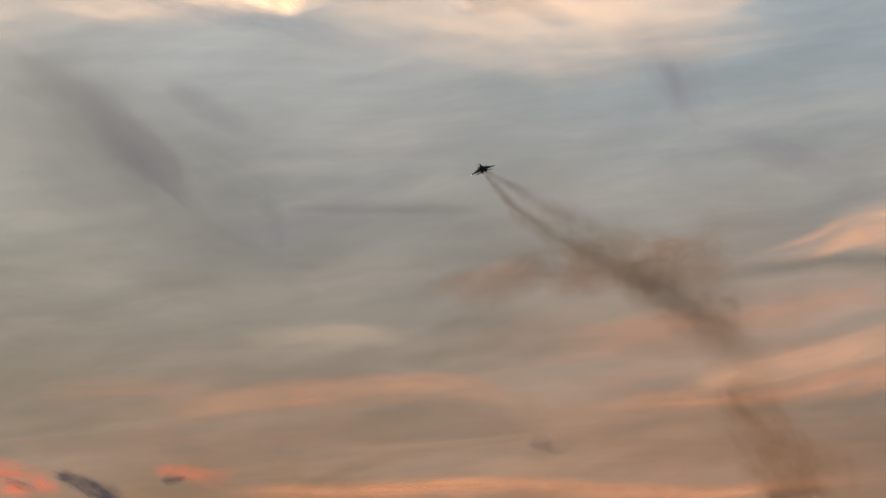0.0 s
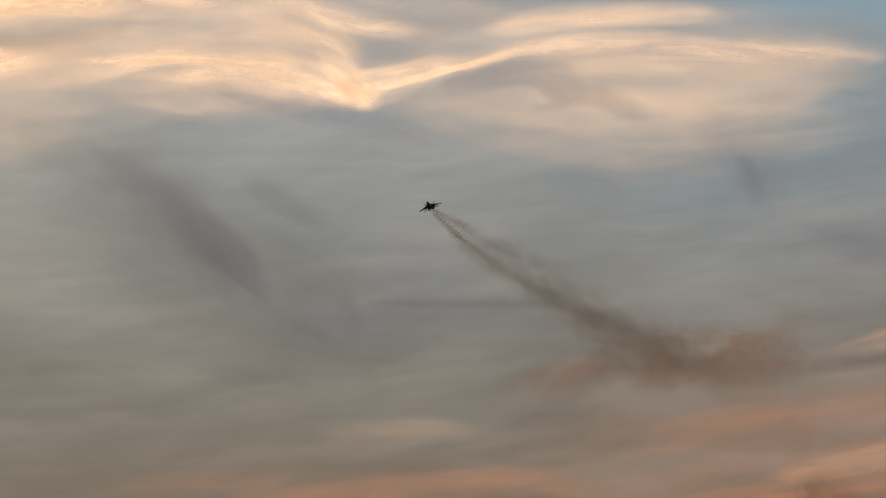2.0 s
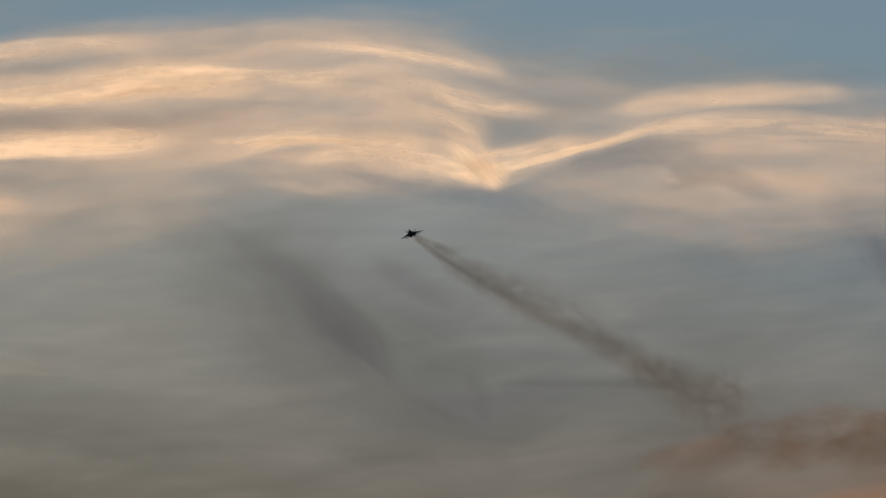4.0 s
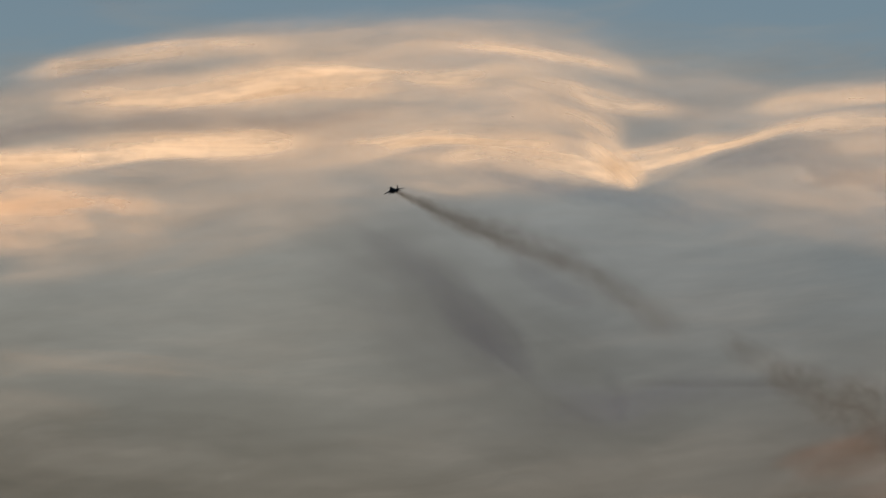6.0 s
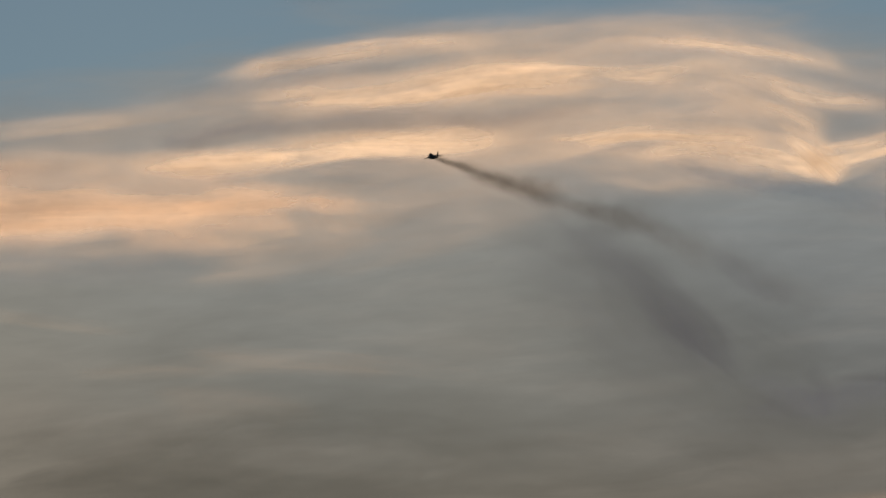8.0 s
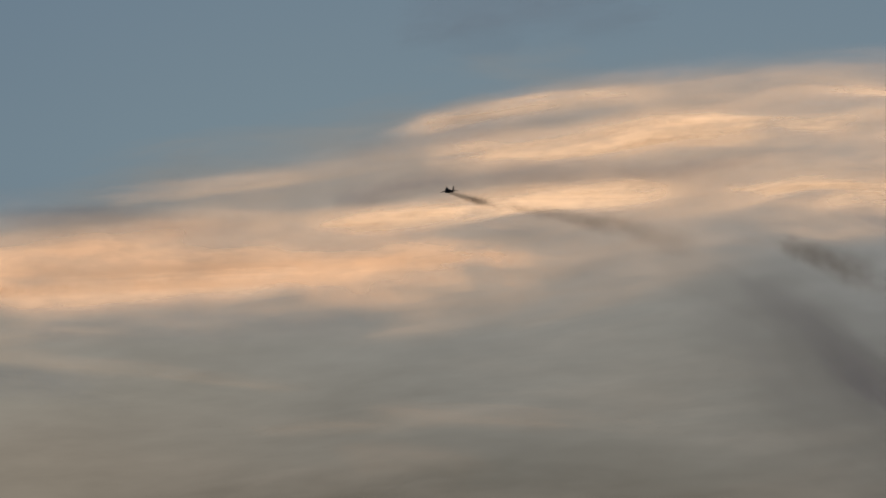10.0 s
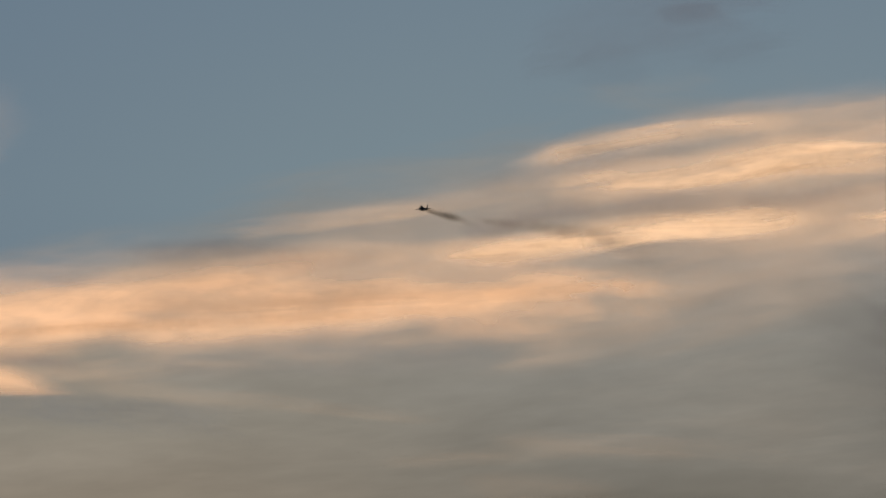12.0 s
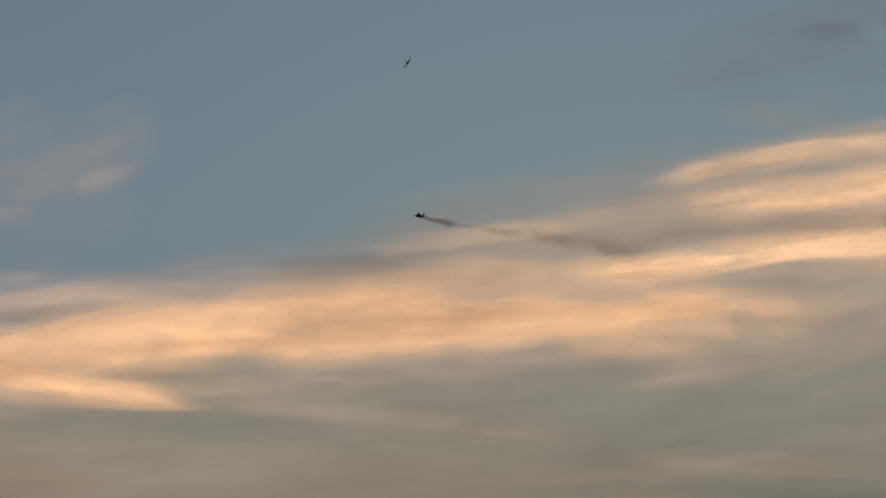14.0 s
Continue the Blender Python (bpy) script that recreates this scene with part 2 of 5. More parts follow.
def sheet(bm, rows, dens, halves, lengths, fade=(0.3, 0.3), tail=0.0):
    """Adds a sheet to bm from rows of points across it; sets its flow and unit maps and its density."""
    flow = bm.loops.layers.uv.get("flow") or bm.loops.layers.uv.new("flow")
    unit = bm.loops.layers.uv.get("unit") or bm.loops.layers.uv.new("unit")
    den = bm.verts.layers.float.get("thickness") or bm.verts.layers.float.new("thickness")
    total, cols = lengths[-1], len(rows[0])
    grid = []
    for i, r in enumerate(rows):
        u = lengths[i] / total
        ends = min(1.0, (u + 1e-6) / fade[0] if fade[0] else 1.0, (1 - u) / fade[1] if fade[1] else 1.0)
        line = []
        for q in r:
            v = bm.verts.new(q)
            v[den] = dens[i] * ends * ends * (3 - 2 * ends)
            line.append(v)
        grid.append(line)
    for i in range(len(rows) - 1):
        for j in range(cols - 1):
            f = bm.faces.new((grid[i][j], grid[i + 1][j], grid[i + 1][j + 1], grid[i][j + 1]))
            for loop, (a, b) in zip(f.loops, ((i, j), (i + 1, j), (i + 1, j + 1), (i, j + 1))):
                v = b / (cols - 1)
                loop[flow].uv = (lengths[a] + tail, (2 * v - 1) * halves[a])
                loop[unit].uv = (lengths[a] / total, v)


reach = [4780.0]
strands = random.Random(5)


def ribbon(line, d, mid, slide=0.0, narrow=1.0, weight=1.0, fade=0.3):
    """A sheet along the line; slide and narrow: its place and share of the line's width."""
    rows, dens, halves, lengths = [], [], [], [0.0]
    for i, (a, e, w, k) in enumerate(line):
        b, c = line[max(i - 1, 0)], line[min(i + 1, len(line) - 1)]
        tx, ty = (c[0] - b[0]) * math.cos(radians(e)), c[1] - b[1]
        s = math.hypot(tx, ty)
        nx, ny = -ty / s / math.cos(radians(e)), tx / s
        w = max(w, 0.03) * 1.75
        at = [slide * w + narrow * w * v for v in (-1, -0.6, -0.2, 0.2, 0.6, 1)]
        rows.append([toward(a + nx * v, e + ny * v, d) - mid for v in at])
        dens.append(max(k, 0.0) * weight)
        halves.append(d * radians(w) * narrow)
        if i:
            lengths.append(lengths[-1] + d * radians(s) / (2 if 0 < i < len(line) - 1 else 1))
    bm = bmesh.new()
    sheet(bm, rows, dens, halves, lengths, (fade, fade))
    return bm


def streak(name, label, mat, points):
    """A cloud along a line of (azimuth, elevation, half width, density), in degrees."""
    reach[0] -= 9.0
    d = reach[0]
    line = spline(points, 8)
    mid = toward(line[len(line) // 2][0], line[len(line) // 2][1], d)
    ob = part(name, ribbon(line, d, mid, fade=0.08 if name == "cloud_bank" else 0.2), VAPOUR[mat], None, label)
    ob.location = mid
    if name in ("cloud_streak", "cloud_bank", "cloud_ridge", "cloud_veil") and mat != "redcloud":
        # finer filaments drawn out along the cloud
        for _ in range(3):
            n = len(line)
            lo = strands.randrange(0, n // 2)
            hi = min(n, lo + strands.randrange(n // 3, 2 * n // 3) + 4)
            part("filament", ribbon(line[lo:hi], d - 3.0, mid, strands.uniform(-0.5, 0.5), strands.uniform(0.12, 0.28), 0.35), VAPOUR[mat], ob)
    word = "smoke" if "smoke" in name else "cloud"
    return tagged(ob, "", word, "old smoke in the sky" if word == "smoke" else "clouds in the dusk sky")


streak("cloud_veil", "thin peach veil under high cirrus", "blush", [
    (13.87, 14.95, 0.45, 0.08), (12.24, 15.28, 0.45, 0.20), (9.66, 15.74, 0.40, 0.27), (6.87, 16.05, 0.45, 0.27), (4.54, 16.14, 0.49, 0.29), (2.69, 15.81, 0.45, 0.20), (1.40, 15.35, 0.31, 0.04)])
streak("smoke_haze", "dark violet smear of old drifting smoke", "violet", [
    (7.28, 13.36, 0.39, 0.06), (6.54, 12.86, 0.41, 0.23), (5.85, 12.32, 0.45, 0.44), (5.23, 11.75, 0.46, 0.62), (4.70, 11.26, 0.42, 0.64), (4.22, 10.79, 0.36, 0.39), (3.78, 10.36, 0.30, 0.09)])
streak("smoke_haze", "old drifting smoke smear thinning in the air", "violet", [
    (4.61, 12.78, 0.12, 0.06), (3.97, 12.38, 0.21, 0.22), (3.42, 12.11, 0.21, 0.22), (2.87, 11.93, 0.12, 0.05)])
streak("smoke_haze", "old drifting smoke smear thinning in the air", "violet", [
    (8.27, 12.79, 0.30, 0.03), (7.08, 12.45, 0.45, 0.11), (6.16, 11.66, 0.52, 0.15), (5.24, 10.94, 0.43, 0.09), (4.33, 10.50, 0.36, 0.02)])
streak("smoke_haze", "old drifting smoke smear thinning in the air", "violet", [
    (2.95, 11.02, 0.12, 0.06), (2.77, 10.57, 0.18, 0.18), (2.68, 10.21, 0.20, 0.18), (2.40, 9.94, 0.16, 0.05)])
streak("cloud_veil", "broad pale peach veil of high cirrus", "blush", [
    (12.76, 14.46, 0.62, 0.13), (11.03, 14.73, 0.76, 0.22), (8.91, 14.95, 0.80, 0.24), (6.50, 15.11, 0.85, 0.32), (4.55, 15.11, 0.89, 0.37), (2.88, 14.74, 0.85, 0.35), (1.69, 14.37, 0.54, 0.10)])
streak("cloud_veil", "soft pale peach veil above a notch", "blush", [
    (10.28, 14.17, 0.54, 0.08), (8.16, 14.20, 0.54, 0.20), (6.31, 14.35, 0.58, 0.29), (4.55, 14.26, 0.54, 0.35), (3.07, 14.16, 0.49, 0.37), (1.97, 14.02, 0.27, 0.06)])
streak("cloud_veil", "broad pale peach veil of high cirrus", "blush", [
    (17.58, 13.97, 0.54, 0.04), (15.19, 14.29, 0.58, 0.10), (12.79, 14.57, 0.62, 0.14), (10.38, 14.66, 0.67, 0.17), (7.79, 14.80, 0.67, 0.17), (5.40, 14.84, 0.62, 0.10)])
streak("cloud_veil", "warm haze round the cloud bank", "blush", [
    (27.12, 12.11, 0.98, 0.19), (24.46, 12.39, 0.98, 0.28), (21.76, 12.73, 0.89, 0.37), (19.02, 13.00, 0.85, 0.37), (16.26, 13.20, 0.80, 0.37), (13.50, 13.37, 0.76, 0.37), (10.75, 13.55, 0.71, 0.25), (8.83, 13.62, 0.45, 0.03)])
streak("cloud_veil", "pale peach veil spreading past a notch", "blush", [
    (4.71, 15.34, 0.54, 0.02), (3.04, 15.16, 0.71, 0.13), (1.37, 14.97, 0.71, 0.17), (-0.20, 14.81, 0.62, 0.17), (-2.05, 14.73, 0.62, 0.18), (-3.89, 14.59, 0.58, 0.18), (-5.71, 14.48, 0.54, 0.10), (-7.07, 14.38, 0.45, 0.02)])
streak("cloud_veil", "soft peach haze under the cirrus", "blush", [
    (3.60, 14.00, 0.36, 0.02), (1.93, 14.03, 0.54, 0.10), (0.46, 13.93, 0.67, 0.15), (-1.02, 13.72, 0.76, 0.21), (-2.48, 13.60, 0.76, 0.21), (-3.86, 13.70, 0.71, 0.19), (-5.41, 13.82, 0.62, 0.12), (-6.68, 13.86, 0.54, 0.02)])
streak("cloud_veil", "soft warm haze under the arch of cirrus", "blush", [
    (13.98, 12.73, 0.62, 0.07), (12.53, 12.86, 0.71, 0.17), (10.90, 13.08, 0.71, 0.19), (9.25, 13.38, 0.62, 0.13), (7.41, 13.67, 0.54, 0.10), (5.75, 13.77, 0.45, 0.03)])
streak("cloud_veil", "broad grey-pink veil under the cirrus", "blush", [
    (3.05, 13.37, 0.45, 0.01), (1.20, 13.71, 0.62, 0.07), (-0.65, 13.87, 0.76, 0.13), (-2.49, 13.78, 0.80, 0.15), (-4.32, 13.95, 0.71, 0.13), (-6.14, 13.97, 0.54, 0.04)])
streak("cloud_bank", "orange-brown low cloud bank near the horizon", "ember", [
    (9.72, 6.37, 1.16, 0.07), (5.30, 6.65, 1.25, 0.09), (0.80, 6.79, 1.25, 0.09), (-2.81, 7.00, 1.25, 0.11), (-7.75, 7.50, 1.25, 0.11)])
streak("cloud_bank", "orange-brown low cloud bank near the horizon", "ember", [
    (0.79, 8.05, 0.62, 0.01), (-1.48, 8.37, 0.80, 0.08), (-3.75, 8.60, 0.80, 0.12), (-6.01, 8.89, 0.80, 0.13), (-8.71, 9.34, 0.80, 0.12)])
streak("cloud_streak", "thin grey-peach cirrus streak fraying at its edges", "cirrus", [
    (12.97, 15.27, 0.11, 0.15), (11.60, 15.58, 0.15, 0.39), (10.31, 15.83, 0.17, 0.39), (8.55, 16.02, 0.17, 0.34), (7.25, 16.11, 0.14, 0.17)])
streak("cloud_streak", "bright peach-lit cirrus streak with ragged underside", "cirrus", [
    (12.77, 14.86, 0.14, 0.25), (11.68, 15.01, 0.21, 0.65), (10.57, 15.13, 0.23, 0.75), (9.65, 15.25, 0.23, 0.85), (8.91, 15.34, 0.24, 1.00), (8.17, 15.47, 0.24, 1.00), (7.24, 15.45, 0.24, 1.00), (6.31, 15.51, 0.22, 0.90), (5.38, 15.51, 0.21, 0.75), (4.45, 15.58, 0.21, 0.70), (3.52, 15.48, 0.20, 0.31)])
streak("cloud_streak", "fine peach-lit cirrus fibres under a brighter streak", "cirrus", [
    (9.46, 15.01, 0.12, 0.15), (8.54, 15.18, 0.16, 0.50), (7.70, 15.30, 0.18, 0.60), (6.68, 15.29, 0.16, 0.50), (5.94, 15.36, 0.12, 0.15)])
streak("cloud_streak", "pale cirrus fibre high over the arch", "cirrus", [
    (6.87, 15.99, 0.13, 0.15), (5.76, 16.08, 0.18, 0.43), (4.45, 16.05, 0.20, 0.50), (3.34, 15.84, 0.20, 0.50), (2.41, 15.61, 0.18, 0.37), (1.67, 15.42, 0.12, 0.11)])
streak("cloud_streak", "pale peach cirrus fibre sloping down", "cirrus", [
    (5.38, 15.63, 0.18, 0.25), (4.27, 15.51, 0.23, 0.55), (3.34, 15.30, 0.23, 0.60), (2.60, 15.10, 0.20, 0.55), (1.77, 15.00, 0.16, 0.37), (1.03, 14.81, 0.11, 0.11)])
streak("cloud_streak", "pale peach cirrus fibre sloping down", "cirrus", [
    (4.64, 14.98, 0.14, 0.15), (3.71, 14.97, 0.20, 0.43), (2.97, 14.74, 0.21, 0.55), (2.33, 14.42, 0.18, 0.25)])
streak("cloud_streak", "bright peach-lit cirrus streak with ragged underside", "cirrus", [
    (13.66, 13.88, 0.16, 0.50), (12.75, 14.00, 0.20, 0.80), (11.84, 14.13, 0.20, 0.85), (10.92, 14.30, 0.20, 0.85), (10.10, 14.42, 0.19, 0.85), (9.18, 14.49, 0.18, 0.80), (8.25, 14.49, 0.17, 0.70), (7.42, 14.44, 0.16, 0.50), (6.68, 14.45, 0.12, 0.15)])
streak("cloud_streak", "peach-lit cirrus streak fanning out", "cirrus", [
    (7.60, 14.30, 0.14, 0.25), (6.68, 14.47, 0.20, 0.70), (5.75, 14.61, 0.21, 0.80), (4.83, 14.59, 0.21, 0.75), (3.90, 14.50, 0.20, 0.60), (3.07, 14.37, 0.16, 0.25)])
streak("cloud_streak", "thin peach-lit cirrus streak fraying at its edges", "cirrus", [
    (6.03, 14.11, 0.12, 0.15), (5.01, 14.29, 0.18, 0.50), (4.09, 14.22, 0.21, 0.70), (3.26, 14.10, 0.23, 0.80), (2.52, 13.92, 0.20, 0.70), (2.11, 13.75, 0.11, 0.20)])
streak("cloud_streak", "bright peach-lit cirrus fold above a notch", "cirrus", [
    (3.30, 14.10, 0.18, 0.37), (2.70, 14.10, 0.27, 0.90), (2.06, 14.18, 0.27, 1.00), (1.32, 14.40, 0.23, 0.95), (0.49, 14.58, 0.18, 0.80), (-0.25, 14.73, 0.13, 0.55), (-1.08, 14.79, 0.11, 0.15)])
streak("cloud_streak", "bright peach-lit cirrus fold above a notch", "cirrus", [
    (3.53, 14.62, 0.14, 0.15), (3.07, 14.42, 0.21, 0.60), (2.70, 14.17, 0.27, 0.80), (2.38, 13.89, 0.23, 0.80), (2.15, 13.70, 0.11, 0.25)])
streak("cloud_streak", "pale cirrus wisp over blue sky", "cirrus", [
    (0.85, 14.87, 0.09, 0.07), (0.20, 14.99, 0.13, 0.27), (-0.53, 15.06, 0.15, 0.31), (-1.36, 15.14, 0.15, 0.31), (-2.36, 15.18, 0.15, 0.31), (-3.27, 15.13, 0.12, 0.13)])
streak("cloud_streak", "pale cirrus wisp over blue sky", "cirrus", [
    (1.19, 14.83, 0.09, 0.07), (0.40, 15.00, 0.13, 0.23), (-0.39, 15.14, 0.16, 0.35), (-1.41, 15.19, 0.18, 0.35), (-2.52, 15.15, 0.16, 0.35), (-3.17, 15.16, 0.15, 0.39), (-3.81, 14.95, 0.12, 0.10)])
streak("cloud_streak", "peach-lit cirrus streak drawn out level", "cirrus", [
    (0.63, 14.62, 0.12, 0.20), (-0.48, 14.67, 0.20, 0.50), (-1.77, 14.65, 0.23, 0.55), (-3.06, 14.60, 0.21, 0.60), (-4.34, 14.48, 0.20, 0.65), (-5.62, 14.44, 0.18, 0.50), (-6.70, 14.35, 0.14, 0.11)])
streak("cloud_streak", "thin pale streak in shadow below the cirrus", "cirrus", [
    (-0.29, 14.30, 0.09, 0.07), (-1.58, 14.34, 0.14, 0.20), (-2.87, 14.24, 0.16, 0.23), (-4.15, 14.18, 0.14, 0.15), (-5.06, 14.19, 0.11, 0.04)])
streak("cloud_patch", "soft pink-grey cloud patch with ragged edge", "blush", [
    (0.46, 13.90, 0.12, 0.07), (-0.65, 13.88, 0.21, 0.23), (-1.76, 13.91, 0.27, 0.30), (-2.76, 13.77, 0.23, 0.21), (-3.58, 13.62, 0.14, 0.05)])
streak("grey_cloud", "grey cloud edge curling over a pink patch", "slate", [
    (-0.01, 14.19, 0.11, 0.17), (-0.47, 13.94, 0.20, 0.46), (-1.20, 13.93, 0.18, 0.34), (-1.84, 13.71, 0.16, 0.23), (-2.48, 13.56, 0.11, 0.07)])
# shade round the notch: two sheets coloured slate
streak("grey_cloud", "blue-grey shadowed cloud edge", "slate", [
    (1.56, 14.03, 0.12, 0.17), (0.91, 14.18, 0.20, 0.47), (0.08, 14.31, 0.21, 0.52), (-0.66, 14.27, 0.20, 0.34), (-1.39, 14.19, 0.12, 0.10)])
streak("grey_cloud", "blue-grey shadowed cloud edge", "slate", [
    (5.63, 14.21, 0.11, 0.17), (4.89, 14.04, 0.18, 0.43), (4.06, 13.86, 0.20, 0.53), (3.04, 13.67, 0.20, 0.52), (2.12, 13.52, 0.21, 0.47), (1.20, 13.28, 0.23, 0.34), (0.19, 13.14, 0.18, 0.10)])
streak("grey_cloud", "grey gap between peach streaks", "mauve", [
    (12.03, 14.53, 0.11, 0.11), (10.57, 14.77, 0.16, 0.25), (9.27, 14.81, 0.18, 0.30), (7.79, 14.81, 0.20, 0.31), (6.49, 14.91, 0.18, 0.25), (5.38, 15.03, 0.14, 0.09)])
streak("grey_cloud", "grey gap between peach streaks", "mauve", [
    (13.85, 14.31, 0.12, 0.15), (12.76, 14.46, 0.18, 0.30), (11.67, 14.62, 0.18, 0.30), (10.56, 14.61, 0.12, 0.11)])
streak("grey_cloud", "blue-grey gap between cirrus streaks", "slate", [
    (13.87, 14.95, 0.14, 0.11), (12.78, 15.10, 0.16, 0.22), (11.50, 15.33, 0.15, 0.25), (10.21, 15.56, 0.13, 0.21), (8.92, 15.71, 0.11, 0.07)])
streak("grey_cloud", "grey dent in the cirrus veil", "mauve", [
    (2.97, 15.44, 0.09, 0.03), (2.23, 15.23, 0.14, 0.09), (1.40, 14.99, 0.16, 0.10), (0.75, 15.07, 0.11, 0.03)])
streak("cloud_bank", "large peach-lit cloud bank with lumpy top and flat underside", "bank", [
    (27.72, 11.83, 0.63, 0.60), (25.79, 12.10, 0.65, 0.75), (23.83, 12.44, 0.65, 0.80), (22.03, 12.66, 0.55, 0.85), (20.21, 12.89, 0.51, 0.88), (18.38, 13.05, 0.51, 0.92), (16.72, 13.16, 0.55, 0.95), (15.07, 13.28, 0.57, 0.95), (13.41, 13.35, 0.55, 0.95), (11.94, 13.39, 0.53, 0.90), (10.84, 13.42, 0.51, 0.90), (9.93, 13.38, 0.43, 0.80), (8.83, 13.44, 0.29, 0.37)])
streak("cloud_streak", "bright peach-lit cirrus streak along the bank", "cirrus", [
    (14.27, 13.90, 0.11, 0.31), (13.44, 14.00, 0.16, 0.80), (12.51, 14.05, 0.18, 0.85), (11.59, 14.09, 0.18, 0.80), (10.75, 14.05, 0.14, 0.37)])
streak("cloud_streak", "peach-lit cirrus streak stretching from the bank", "cirrus", [
    (11.68, 14.26, 0.11, 0.15), (10.57, 14.36, 0.18, 0.65), (9.46, 14.38, 0.20, 0.70), (8.35, 14.40, 0.20, 0.65), (7.24, 14.47, 0.18, 0.50)])
streak("cloud_streak", "faint peach cirrus along the rim of the deck", "cirrus", [
    (18.14, 14.14, 0.11, 0.07), (16.77, 14.40, 0.16, 0.19), (15.57, 14.53, 0.16, 0.25), (14.27, 14.71, 0.16, 0.21), (12.98, 14.90, 0.14, 0.15), (11.86, 15.07, 0.11, 0.05)])
streak("cloud_streak", "pale cirrus streak with a sharp upper rim", "cirrus", [
    (12.61, 15.40, 0.09, 0.15), (11.86, 15.58, 0.15, 0.50), (10.93, 15.76, 0.18, 0.55), (9.81, 15.93, 0.17, 0.43), (8.79, 16.02, 0.12, 0.15)])
streak("cloud_streak", "peach-lit tail of the cloud bank", "bank", [
    (26.88, 12.48, 0.27, 0.37), (24.90, 12.27, 0.30, 0.50), (23.45, 12.09, 0.30, 0.62), (22.18, 11.94, 0.25, 0.70), (21.08, 11.88, 0.21, 0.72), (20.08, 11.84, 0.16, 0.70), (19.35, 11.77, 0.09, 0.37)])
streak("cloud_streak", "faint peach filament below the bank", "cirrus", [
    (20.08, 11.78, 0.07, 0.03), (18.89, 11.73, 0.11, 0.06), (17.42, 11.65, 0.12, 0.06), (16.14, 11.58, 0.12, 0.05), (14.86, 11.43, 0.11, 0.03), (13.58, 11.26, 0.09, 0.01)])
streak("cloud_streak", "faint peach filament below the bank", "cirrus", [
    (17.17, 11.80, 0.06, 0.01), (16.07, 11.60, 0.09, 0.03), (14.97, 11.47, 0.10, 0.03), (13.51, 11.36, 0.09, 0.02)])
streak("grey_cloud", "grey fold above the peach bank", "mauve", [
    (19.78, 13.81, 0.12, 0.08), (18.50, 13.92, 0.18, 0.25), (17.22, 13.95, 0.20, 0.32), (15.93, 13.90, 0.20, 0.29), (14.64, 13.90, 0.16, 0.19), (13.90, 13.83, 0.09, 0.06)])
streak("grey_cloud", "grey wedge under the peach tail", "mauve", [
    (21.82, 12.19, 0.07, 0.13), (21.10, 12.20, 0.12, 0.27), (20.18, 12.17, 0.12, 0.27), (19.27, 12.09, 0.11, 0.13)])
streak("grey_cloud", "grey wedge in the far end of the bank", "mauve", [
    (23.50, 13.05, 0.11, 0.13), (22.68, 13.05, 0.14, 0.25), (21.96, 13.15, 0.12, 0.16), (21.14, 13.24, 0.07, 0.04)])
streak("grey_cloud", "grey cloud fold below the bright bank", "slate", [
    (19.82, 12.08, 0.14, 0.07), (18.36, 12.23, 0.25, 0.21), (16.52, 12.38, 0.29, 0.25), (14.69, 12.46, 0.29, 0.25), (12.85, 12.47, 0.25, 0.18), (11.03, 12.57, 0.20, 0.06)])
streak("grey_cloud", "blue-grey cloud band below the bank", "slate", [
    (24.14, 11.42, 0.20, 0.23), (22.52, 11.47, 0.23, 0.39), (20.88, 11.44, 0.23, 0.41), (19.24, 11.38, 0.23, 0.37), (17.60, 11.24, 0.23, 0.25), (15.59, 11.10, 0.21, 0.11)])
streak("cloud_streak", "soft pink low cloud streak", "ember", [
    (24.45, 10.57, 0.23, 0.15), (23.28, 10.53, 0.27, 0.20), (22.11, 10.48, 0.23, 0.15), (20.85, 10.46, 0.14, 0.04)])
streak("cloud_streak", "faint warm streak in grey cloud", "cirrus", [
    (15.69, 10.70, 0.11, 0.01), (14.05, 10.76, 0.14, 0.02), (12.23, 10.85, 0.16, 0.02), (10.22, 10.89, 0.16, 0.02), (8.41, 10.75, 0.14, 0.02), (6.96, 10.59, 0.11, 0.01)])
streak("cloud_streak", "faint warm streak in grey cloud", "cirrus", [
    (13.36, 11.06, 0.08, 0.01), (12.27, 11.03, 0.11, 0.02), (11.17, 10.90, 0.11, 0.03), (10.08, 10.82, 0.10, 0.02), (8.98, 10.74, 0.07, 0.01)])
streak("cloud_streak", "faint warm streak in grey cloud", "cirrus", [
    (15.17, 10.66, 0.09, 0.01), (14.08, 10.73, 0.12, 0.02), (12.90, 10.70, 0.12, 0.02), (11.90, 10.63, 0.08, 0.01)])
streak("cloud_streak", "faint warm streak in grey cloud", "blush", [
    (13.20, 11.06, 0.18, 0.02), (12.12, 10.96, 0.21, 0.04), (10.67, 10.92, 0.20, 0.04), (9.39, 10.85, 0.16, 0.02)])
streak("cloud_streak", "faint warm streak in grey cloud", "blush", [
    (13.71, 10.16, 0.20, 0.02), (12.64, 10.22, 0.23, 0.04), (11.56, 10.21, 0.21, 0.03), (10.47, 10.14, 0.14, 0.01)])
streak("cloud_patch", "faint pink-grey cloud patch in blue sky", "blush", [
    (24.71, 15.26, 0.80, 0.05), (23.26, 15.43, 0.85, 0.08), (21.98, 15.75, 0.71, 0.08), (20.98, 16.11, 0.54, 0.06), (20.25, 16.36, 0.36, 0.02)])
